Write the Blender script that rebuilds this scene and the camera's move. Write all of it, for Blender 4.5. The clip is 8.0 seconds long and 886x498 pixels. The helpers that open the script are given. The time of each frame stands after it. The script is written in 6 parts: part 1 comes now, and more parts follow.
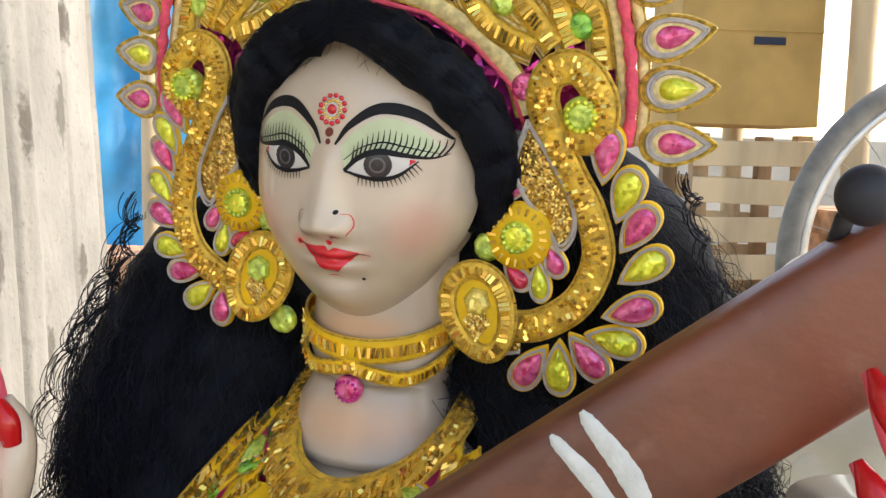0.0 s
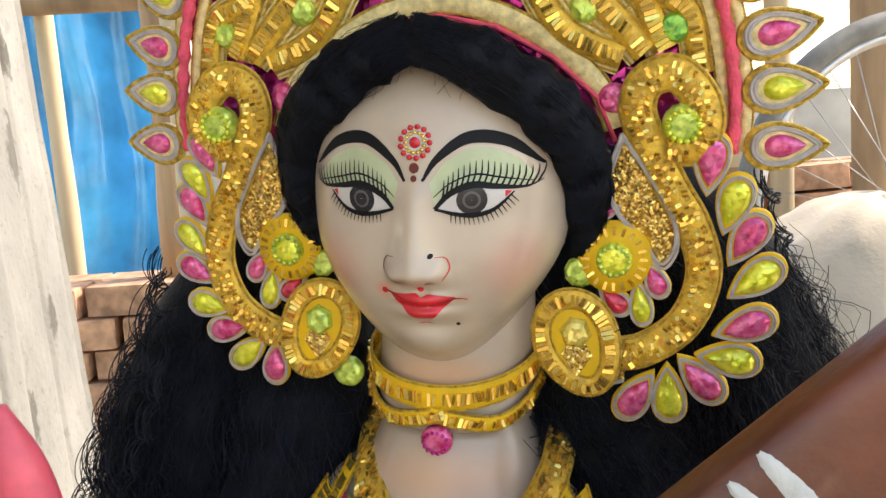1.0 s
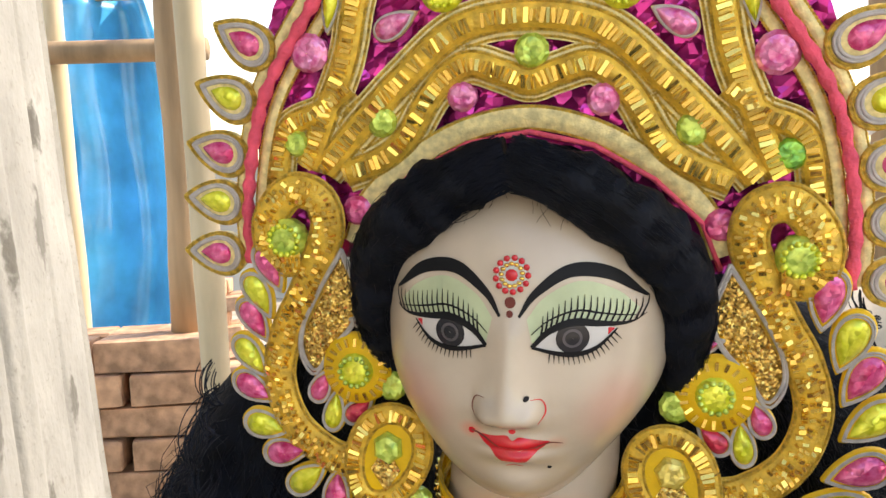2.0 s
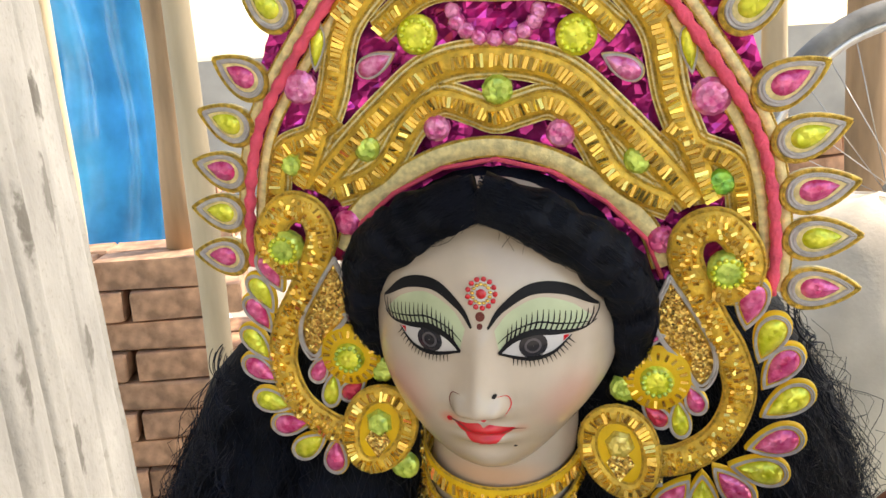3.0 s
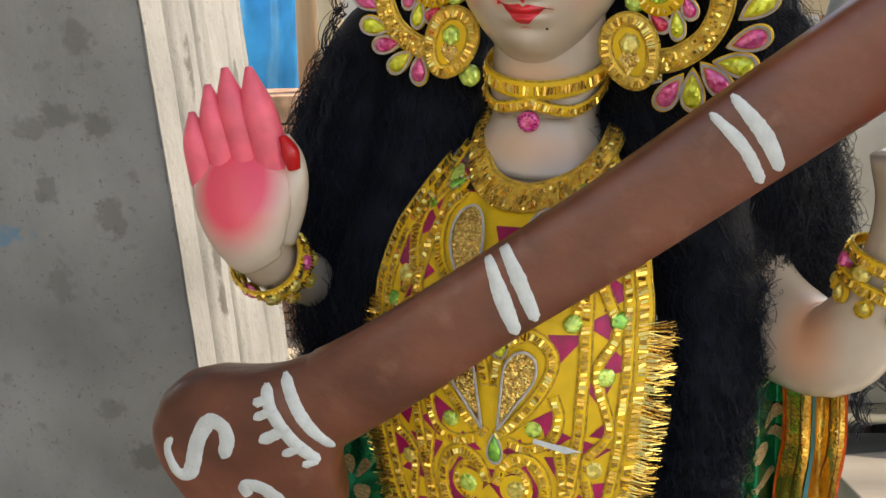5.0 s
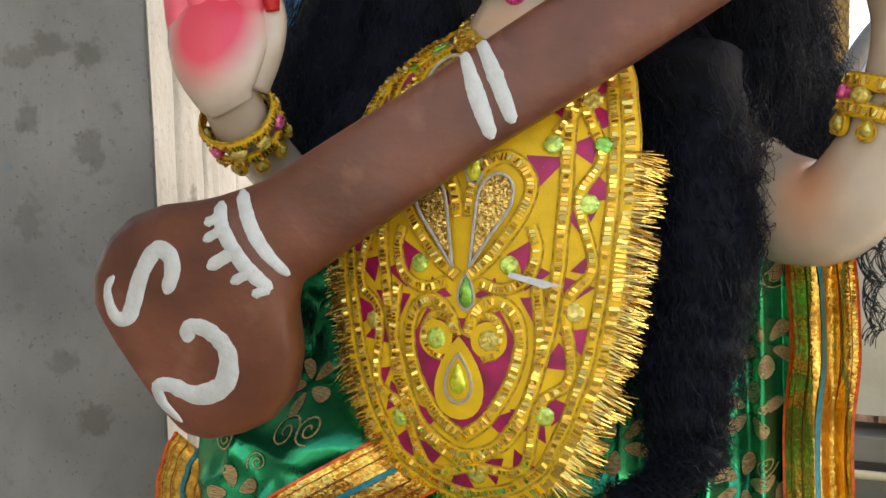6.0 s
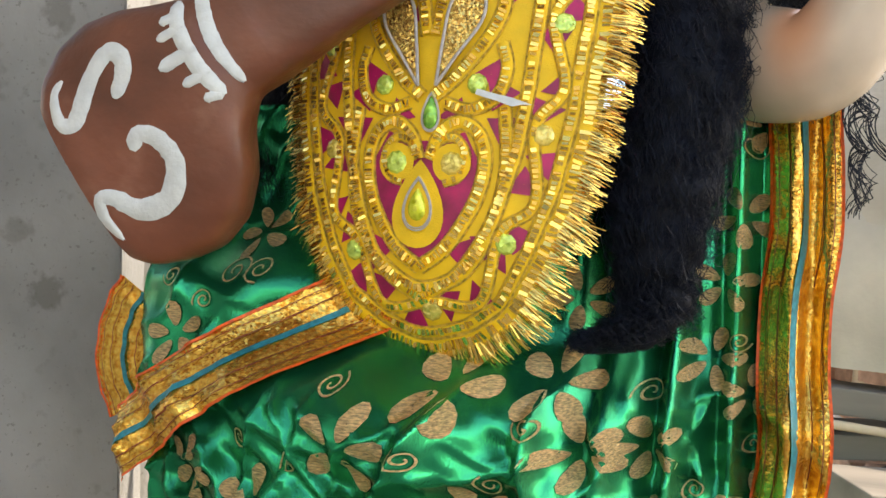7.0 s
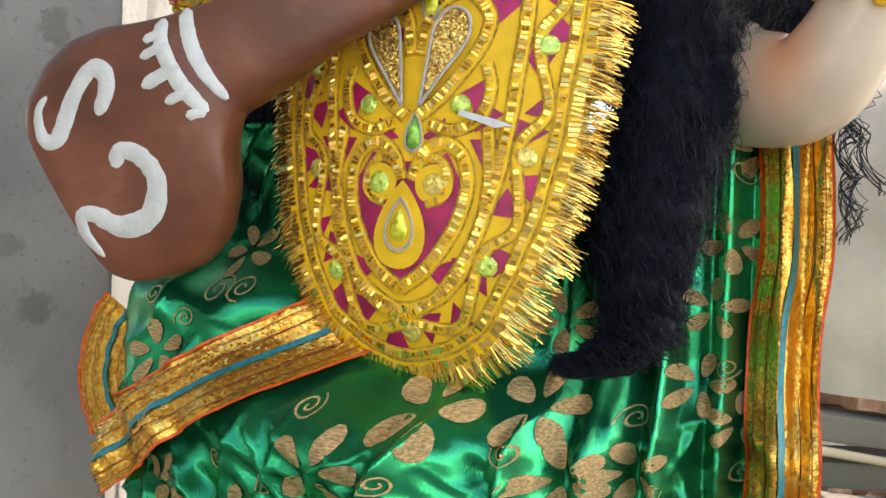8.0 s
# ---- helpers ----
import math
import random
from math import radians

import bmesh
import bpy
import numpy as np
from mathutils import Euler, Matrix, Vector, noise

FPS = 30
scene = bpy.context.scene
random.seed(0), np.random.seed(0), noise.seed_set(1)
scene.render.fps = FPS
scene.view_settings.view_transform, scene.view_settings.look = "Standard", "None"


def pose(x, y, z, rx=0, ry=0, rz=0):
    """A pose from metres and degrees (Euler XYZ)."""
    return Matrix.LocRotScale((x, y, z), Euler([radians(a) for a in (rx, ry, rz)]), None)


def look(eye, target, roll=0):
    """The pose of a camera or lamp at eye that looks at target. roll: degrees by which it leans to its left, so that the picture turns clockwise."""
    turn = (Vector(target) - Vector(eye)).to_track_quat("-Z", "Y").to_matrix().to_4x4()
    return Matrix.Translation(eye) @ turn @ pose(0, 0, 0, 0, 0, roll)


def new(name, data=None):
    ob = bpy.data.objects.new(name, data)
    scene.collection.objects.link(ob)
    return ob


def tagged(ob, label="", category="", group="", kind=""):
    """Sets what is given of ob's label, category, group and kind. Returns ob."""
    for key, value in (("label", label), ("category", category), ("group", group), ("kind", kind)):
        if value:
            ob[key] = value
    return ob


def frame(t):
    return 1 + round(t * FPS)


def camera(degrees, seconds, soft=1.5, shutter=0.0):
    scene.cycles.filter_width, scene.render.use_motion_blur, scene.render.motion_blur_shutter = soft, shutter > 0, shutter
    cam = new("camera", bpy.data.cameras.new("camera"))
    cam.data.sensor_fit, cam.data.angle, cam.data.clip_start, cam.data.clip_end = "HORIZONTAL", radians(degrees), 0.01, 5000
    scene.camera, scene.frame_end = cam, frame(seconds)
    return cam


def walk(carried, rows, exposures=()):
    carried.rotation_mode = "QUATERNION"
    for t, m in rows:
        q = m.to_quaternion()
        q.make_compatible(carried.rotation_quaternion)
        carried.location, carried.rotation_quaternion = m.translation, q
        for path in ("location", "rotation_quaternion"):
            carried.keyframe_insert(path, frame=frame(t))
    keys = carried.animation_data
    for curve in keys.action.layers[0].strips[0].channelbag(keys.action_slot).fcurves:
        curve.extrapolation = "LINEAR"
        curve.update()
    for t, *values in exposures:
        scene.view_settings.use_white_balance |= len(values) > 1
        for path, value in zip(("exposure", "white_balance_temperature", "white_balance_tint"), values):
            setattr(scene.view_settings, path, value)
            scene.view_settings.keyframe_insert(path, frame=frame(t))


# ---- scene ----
cam = camera(51.0, 8.0)
PATH = [
    (0, (0.03, -0.012, 1.274), (-0.085, 1.973, 1.059), 1.7),
    (0.5, (-0.006, 0.001, 1.276), (-0.04, 1.987, 1.045), -0.5),
    (1, (-0.068, 0.035, 1.298), (0.026, 2.017, 1.042), -3.6),
    (1.5, (-0.104, 0.046, 1.284), (-0.001, 2.035, 1.096), -2.3),
    (2, (-0.108, 0.077, 1.339), (0.002, 2.066, 1.167), -2.5),
    (2.2, (-0.103, 0.084, 1.359), (0.036, 2.071, 1.17), -2.6),
    (3.3, (-0.103, -0.046, 1.42), (-0.014, 1.897, 0.957), -4.4),
    (3.5, (-0.101, -0.106, 1.395), (-0.102, 1.844, 0.953), -3.5),
    (4, (-0.105, -0.218, 1.365), (-0.214, 1.726, 0.909), -4.0),
    (4.5, (-0.092, -0.221, 1.3), (-0.205, 1.693, 0.733), -4.1),
    (4.7, (-0.086, -0.211, 1.271), (-0.192, 1.705, 0.707), -3.0),
    (5.8, (-0.026, -0.215, 1.019), (-0.266, 1.765, 0.867), 0.7),
    (6, (-0.046, -0.204, 0.946), (-0.218, 1.788, 0.907), 0.5),
    (6.5, (-0.036, -0.18, 0.868), (-0.22, 1.812, 0.895), 2.1),
    (7, (-0.023, -0.17, 0.818), (-0.185, 1.823, 0.827), 3.8),
    (7.5, (-0.009, -0.168, 0.812), (-0.207, 1.822, 0.827), 3.9),
    (8, (-0.006, -0.163, 0.821), (-0.192, 1.828, 0.869), 4.6),
]
walk(cam, [(t, look(eye, target, roll)) for t, eye, target, roll in PATH], [(0, 1.87, 8150, 13), (2.2, 1.9, 8300, 13), (4.0, 1.68, 8200, 13), (4.7, 1.62, 8300, 13), (6.0, 1.74, 8500, 13), (7.0, 1.98, 8200, 13), (8, 2.04, 8000, 13)])

# ---- world, sun and exposure ----
GROUND = 0.42
world = bpy.data.worlds.new("sky")
scene.world = world
world.use_nodes = True
wn = world.node_tree.nodes
sky = wn.new("ShaderNodeTexSky")
sky.sky_type, sky.sun_disc = "NISHITA", False
SUN = Vector((0.70, 0.16, 0.70)).normalized()
sky.sun_elevation, sky.sun_rotation = math.asin(SUN.z), math.atan2(SUN.x, SUN.y)
world.node_tree.links.new(sky.outputs[0], wn["Background"].inputs[0])
wn["Background"].inputs[1].default_value = 0.15
lamp = bpy.data.lights.new("sun", "SUN")
lamp.energy, lamp.angle, lamp.color = 1.9, radians(0.5), (1.0, 0.985, 0.96)
new("sun", lamp).matrix_world = look(SUN * 20, (0, 0, 0))


# ---- materials ----
def rgb(c):
    return (*c, 1.0)


def material(name, color, rough=0.6, metal=0.0, vary=0.15, scale=30.0, bump=0.0, bump_scale=200.0, dark=None,
             stretch=(1, 1, 1), coat=0.0, random_value=0.0, spec=0.5):
    """A surface: colour with broad and fine variation, roughness, and relief."""
    m = bpy.data.materials.new(name)
    m.use_nodes = True
    nt = m.node_tree
    n, l = nt.nodes, nt.links
    b = n["Principled BSDF"]
    tc = n.new("ShaderNodeTexCoord")
    mp = n.new("ShaderNodeMapping")
    mp.inputs["Scale"].default_value = stretch
    l.new(tc.outputs["Object"], mp.inputs[0])
    big = n.new("ShaderNodeTexNoise")
    big.inputs["Scale"].default_value, big.inputs["Detail"].default_value = scale, 6
    l.new(mp.outputs[0], big.inputs[0])
    mix = n.new("ShaderNodeMix")
    mix.data_type = "RGBA"
    dk = dark or tuple(max(0, x * (1 - vary * 2)) for x in color)
    lt = tuple(min(1, x * (1 + vary)) for x in color)
    mix.inputs["A"].default_value, mix.inputs["B"].default_value = rgb(dk), rgb(lt)
    ramp = n.new("ShaderNodeMapRange")
    ramp.inputs["From Min"].default_value, ramp.inputs["From Max"].default_value = 0.32, 0.68
    l.new(big.outputs[0], ramp.inputs[0])
    l.new(ramp.outputs[0], mix.inputs["Factor"])
    out = mix.outputs["Result"]
    if random_value:
        info = n.new("ShaderNodeObjectInfo")
        geo = n.new("ShaderNodeNewGeometry")
        add = n.new("ShaderNodeMath")
        add.operation = "ADD"
        l.new(info.outputs["Random"], add.inputs[0])
        l.new(geo.outputs["Random Per Island"], add.inputs[1])
        rng = n.new("ShaderNodeMapRange")
        rng.inputs["From Max"].default_value = 2.0
        rng.inputs["To Min"].default_value, rng.inputs["To Max"].default_value = 1 - random_value, 1 + random_value
        l.new(add.outputs[0], rng.inputs[0])
        hsv = n.new("ShaderNodeHueSaturation")
        l.new(rng.outputs[0], hsv.inputs["Value"])
        l.new(out, hsv.inputs["Color"])
        out = hsv.outputs[0]
    l.new(out, b.inputs["Base Color"])
    b.inputs["Roughness"].default_value, b.inputs["Metallic"].default_value = rough, metal
    b.inputs["Coat Weight"].default_value = coat
    b.inputs["Specular IOR Level"].default_value = spec
    if bump:
        fine = n.new("ShaderNodeTexNoise")
        fine.inputs["Scale"].default_value, fine.inputs["Detail"].default_value = bump_scale, 5
        l.new(mp.outputs[0], fine.inputs[0])
        bp = n.new("ShaderNodeBump")
        bp.inputs["Strength"].default_value, bp.inputs["Distance"].default_value = bump, 0.002
        l.new(fine.outputs[0], bp.inputs["Height"])
        l.new(bp.outputs[0], b.inputs["Normal"])
    return m


def blotches(m, spots, ragged=0.0):
    """Adds soft-edged paint patches to a material: (centre, radii, colour, strength) in the object's own metres."""
    nt = m.node_tree
    n, l = nt.nodes, nt.links
    b = n["Principled BSDF"]
    out = b.inputs["Base Color"].links[0].from_socket
    tc = n.new("ShaderNodeTexCoord")
    for centre, radii, color, strength in spots:
        mp = n.new("ShaderNodeMapping")
        mp.vector_type = "TEXTURE"
        mp.inputs["Location"].default_value, mp.inputs["Scale"].default_value = centre, radii
        l.new(tc.outputs["Object"], mp.inputs[0])
        ln = n.new("ShaderNodeVectorMath")
        ln.operation = "LENGTH"
        if ragged:
            nz = n.new("ShaderNodeTexNoise")
            nz.inputs["Scale"].default_value, nz.inputs["Detail"].default_value = 95, 7
            l.new(tc.outputs["Object"], nz.inputs[0])
            sc = n.new("ShaderNodeVectorMath")
            sc.operation = "MULTIPLY_ADD"
            sc.inputs[1].default_value = (ragged,) * 3
            sc.inputs[2].default_value = (-ragged / 2,) * 3
            l.new(nz.outputs["Color"], sc.inputs[0])
            ad = n.new("ShaderNodeVectorMath")
            l.new(mp.outputs[0], ad.inputs[0])
            l.new(sc.outputs[0], ad.inputs[1])
            l.new(ad.outputs[0], ln.inputs[0])
        else:
            l.new(mp.outputs[0], ln.inputs[0])
        rg = n.new("ShaderNodeMapRange")
        rg.interpolation_type = "SMOOTHSTEP"
        rg.inputs["From Min"].default_value, rg.inputs["From Max"].default_value = 1.0, (0.5 if ragged else 0.15)
        rg.inputs["To Max"].default_value = strength
        l.new(ln.outputs["Value"], rg.inputs[0])
        mx = n.new("ShaderNodeMix")
        mx.data_type = "RGBA"
        mx.inputs["B"].default_value = rgb(color)
        l.new(rg.outputs[0], mx.inputs["Factor"])
        l.new(out, mx.inputs["A"])
        out = mx.outputs["Result"]
    l.new(out, b.inputs["Base Color"])
    return m


def facets(m, scale, amount, stretch=(1, 1, 1)):
    """Breaks a shiny surface into small flat flakes that each lean their own way."""
    n, l = m.node_tree.nodes, m.node_tree.links
    b = n["Principled BSDF"]
    tc = n.new("ShaderNodeTexCoord")
    mp = n.new("ShaderNodeMapping")
    mp.inputs["Scale"].default_value = stretch
    l.new(tc.outputs["Object"], mp.inputs[0])
    vo = n.new("ShaderNodeTexVoronoi")
    vo.inputs["Scale"].default_value = scale
    l.new(mp.outputs[0], vo.inputs["Vector"])
    lean = n.new("ShaderNodeVectorMath")
    lean.operation = "MULTIPLY_ADD"
    lean.inputs[1].default_value, lean.inputs[2].default_value = (amount * 2,) * 3, (-amount,) * 3
    l.new(vo.outputs["Color"], lean.inputs[0])
    geo = n.new("ShaderNodeNewGeometry")
    add = n.new("ShaderNodeVectorMath")
    l.new(geo.outputs["Normal"], add.inputs[0])
    l.new(lean.outputs[0], add.inputs[1])
    unit = n.new("ShaderNodeVectorMath")
    unit.operation = "NORMALIZE"
    l.new(add.outputs[0], unit.inputs[0])
    l.new(unit.outputs[0], b.inputs["Normal"])
    return m


def holes(m, scale, color, amount, low=0.58, high=0.66):
    """Small worn marks: another colour where a fine noise runs high."""
    n, l = m.node_tree.nodes, m.node_tree.links
    b = n["Principled BSDF"]
    out = b.inputs["Base Color"].links[0].from_socket
    tc = n.new("ShaderNodeTexCoord")
    nz = n.new("ShaderNodeTexNoise")
    nz.inputs["Scale"].default_value, nz.inputs["Detail"].default_value = scale, 7
    l.new(tc.outputs["Object"], nz.inputs[0])
    rg = n.new("ShaderNodeMapRange")
    rg.inputs["From Min"].default_value, rg.inputs["From Max"].default_value = low, high
    rg.inputs["To Max"].default_value = amount
    l.new(nz.outputs[0], rg.inputs[0])
    mx = n.new("ShaderNodeMix")
    mx.data_type = "RGBA"
    mx.inputs["B"].default_value = rgb(color)
    l.new(rg.outputs[0], mx.inputs["Factor"])
    l.new(out, mx.inputs["A"])
    l.new(mx.outputs["Result"], b.inputs["Base Color"])
    return m


SKIN = material("painted_clay", (0.55, 0.455, 0.36), 0.26, vary=0.05, scale=28, bump=0.12, bump_scale=90, coat=0.35)
LINE = material("black_paint", (0.004, 0.004, 0.006), 0.6, vary=0.1, spec=0.25)
EYEWHITE = material("eye_white", (0.58, 0.56, 0.55), 0.2, vary=0.03)
IRIS = material("iris_paint", (0.014, 0.014, 0.02), 0.25, vary=0.1)
IRISRING = material("iris_ring", (0.085, 0.075, 0.085), 0.3, vary=0.1)
LIDGREEN = material("green_paint", (0.47, 0.54, 0.34), 0.45, vary=0.06, scale=60)
LIP = material("red_lip_paint", (0.66, 0.016, 0.03), 0.2, vary=0.12, scale=80, coat=0.4)
PALM = material("pink_paint", (0.90, 0.13, 0.19), 0.42, vary=0.1, scale=40)
NAIL = material("red_nail_paint", (0.50, 0.008, 0.012), 0.15, vary=0.05)
HAIR = material("black_hair", (0.004, 0.006, 0.012), 0.65, vary=0.3, scale=60, bump=0.6, bump_scale=260, spec=0.15)
STRAND = material("hair_strand", (0.004, 0.007, 0.017), 0.5, vary=0.3, scale=60, spec=0.25)
GOLDCLOTH = material("yellow_gold_cloth", (0.90, 0.54, 0.07), 0.40, 0.2, vary=0.2, scale=140, bump=0.5, bump_scale=650)
PALECLOTH = material("pale_gold_lace", (0.86, 0.71, 0.34), 0.5, 0.1, vary=0.16, scale=220, bump=0.35, bump_scale=900)
YELLOW = material("yellow_felt", (0.86, 0.53, 0.014), 0.65, vary=0.08, scale=45, bump=0.3, bump_scale=800)
SEQUIN = material("gold_sequin", (0.98, 0.63, 0.15), 0.14, 0.8, vary=0.12, scale=40, random_value=0.45)
CORD = material("gold_cord", (0.86, 0.54, 0.10), 0.28, 0.7, vary=0.25, scale=300, bump=0.9, bump_scale=1500)
GREYCORD = material("silver_grey_cord", (0.52, 0.48, 0.46), 0.5, vary=0.12, scale=200, bump=0.5, bump_scale=1500)
PINKCORD = material("coral_pink_velvet_cord", (0.90, 0.10, 0.17), 0.8, vary=0.12, scale=80, bump=0.8, bump_scale=500)
MAGENTA = facets(material("crinkled_magenta_foil", (0.72, 0.05, 0.36), 0.2, 0.7, vary=0.3, scale=60), 170, 0.42)
PLUM = material("magenta_satin", (0.40, 0.004, 0.085), 0.42, 0.05, vary=0.25, scale=60)
GLITTER = facets(material("orange_gold_glitter", (1.0, 0.56, 0.15), 0.22, 0.75, vary=0.25, scale=300), 900, 0.55)


def gem_material(name, a, c):
    return facets(material(name, a, 0.16, 0.35, vary=0.3, scale=200, dark=c, coat=0.7), 420, 0.26)


GEMPINK = gem_material("pink_foil_gem", (0.95, 0.16, 0.36), (0.62, 0.02, 0.16))
GEMROSE = gem_material("rose_foil_gem", (0.90, 0.30, 0.52), (0.65, 0.06, 0.28))
GEMRED = gem_material("red_foil_gem", (0.85, 0.06, 0.12), (0.45, 0.01, 0.05))
GEMYELLOW = gem_material("lime_yellow_gem", (0.88, 0.88, 0.08), (0.55, 0.62, 0.02))
GEMGREEN = gem_material("lime_green_gem", (0.58, 0.72, 0.14), (0.30, 0.48, 0.06))
GEMLEAF = gem_material("green_gem", (0.25, 0.55, 0.06), (0.06, 0.30, 0.03))
GEMGOLD = gem_material("amber_gem", (0.72, 0.56, 0.14), (0.45, 0.38, 0.05))
VEENA = holes(material("red_brown_varnish", (0.165, 0.050, 0.026), 0.42, vary=0.22, scale=26, bump=0.4, bump_scale=140, stretch=(0.5, 1, 0.7), coat=0.08), 38, (0.30, 0.14, 0.09), 0.35, 0.60, 0.74)
WHITEPAINT = material("white_brush_paint", (0.60, 0.63, 0.62), 0.55, vary=0.06, scale=90, bump=0.3, bump_scale=300)
KNOB = material("black_knob", (0.012, 0.014, 0.022), 0.6, vary=0.2, bump=0.2)
GREEN = material("green_satin", (0.0, 0.31, 0.135), 0.19, 0.85, vary=0.12, scale=20, bump=0.22, bump_scale=700, dark=(0.0, 0.20, 0.085), stretch=(1, 0.35, 1))
PRINT = material("gold_print", (0.72, 0.50, 0.24), 0.33, 0.6, vary=0.3, scale=260, bump=0.9, bump_scale=520, stretch=(1, 4, 1))
ZARI = facets(material("woven_gold_border", (1.0, 0.53, 0.12), 0.24, 0.85, vary=0.3, scale=300, dark=(0.62, 0.24, 0.02)), 520, 0.20, (1, 1.7, 1))
TEAL = material("teal_stripe", (0.005, 0.22, 0.26), 0.45, 0.2, vary=0.2, scale=200)
ORANGE = material("orange_red_piping", (0.80, 0.10, 0.01), 0.55, vary=0.2, scale=200)
MAROON = material("maroon_line", (0.17, 0.02, 0.01), 0.6, vary=0.2)
TINSEL = material("gold_tinsel", (0.83, 0.56, 0.15), 0.2, 1.0, vary=0.1, random_value=0.35)
WHITEWASH = holes(holes(material("whitewashed_post", (0.275, 0.272, 0.258), 0.9, vary=0.16, scale=7, bump=1.0, bump_scale=110, stretch=(1, 1, 0.75)), 55, (0.17, 0.165, 0.15), 0.5, 0.60, 0.72), 190, (0.15, 0.145, 0.13), 0.6, 0.63, 0.70)
WOOD = material("weathered_wood", (0.36, 0.24, 0.14), 0.8, vary=0.25, scale=14, bump=0.5, bump_scale=60, stretch=(1, 1, 0.15), random_value=0.15)
PALEWOOD = material("pale_bamboo", (0.52, 0.42, 0.28), 0.7, vary=0.15, scale=12, bump=0.3, bump_scale=50, stretch=(1, 1, 0.2), random_value=0.1)
BRICK = material("dusty_red_brick", (0.50, 0.29, 0.18), 0.9, vary=0.25, scale=25, bump=0.6, bump_scale=120, random_value=0.3)
TARP = material("blue_tarpaulin", (0.04, 0.46, 0.88), 0.3, vary=0.22, scale=5, bump=0.8, bump_scale=14, coat=0.5)
CLOTH = material("cream_cotton_cloth", (0.60, 0.52, 0.42), 0.9, vary=0.12, scale=9, bump=0.4, bump_scale=150)
CARD = material("brown_cardboard", (0.42, 0.27, 0.09), 0.8, vary=0.1, scale=8, bump=0.2)
TYRE = material("dusty_grey_tyre", (0.20, 0.20, 0.19), 0.7, vary=0.2, scale=20, bump=0.3)
STEEL = material("dull_steel", (0.5, 0.5, 0.5), 0.4, 0.9, vary=0.1)
EARTH = material("dusty_ground", (0.44, 0.38, 0.30), 0.95, vary=0.2, scale=3, bump=0.8, bump_scale=25)
RUBBLE = material("pale_rubble", (0.48, 0.43, 0.37), 0.95, vary=0.2, scale=9, bump=0.6, bump_scale=40, random_value=0.4)
DARKRUBBLE = material("dark_rubble", (0.16, 0.14, 0.12), 0.95, vary=0.3, scale=9, bump=0.6, bump_scale=40, random_value=0.4)
PLANK = material("grey_plank", (0.22, 0.19, 0.155), 0.85, vary=0.2, scale=12, bump=0.5, bump_scale=60, stretch=(0.2, 1, 1), random_value=0.2)
WALLM = material("dusty_plaster", (0.42, 0.39, 0.34), 0.95, vary=0.15, scale=2, bump=0.4, bump_scale=30)
SHADEROOF = material("shade_roof_sheet", (0.30, 0.27, 0.23), 0.85, vary=0.2, scale=3, bump=0.3, bump_scale=20)
NAVY = material("navy_cloth", (0.02, 0.03, 0.06), 0.9, vary=0.2, scale=9)


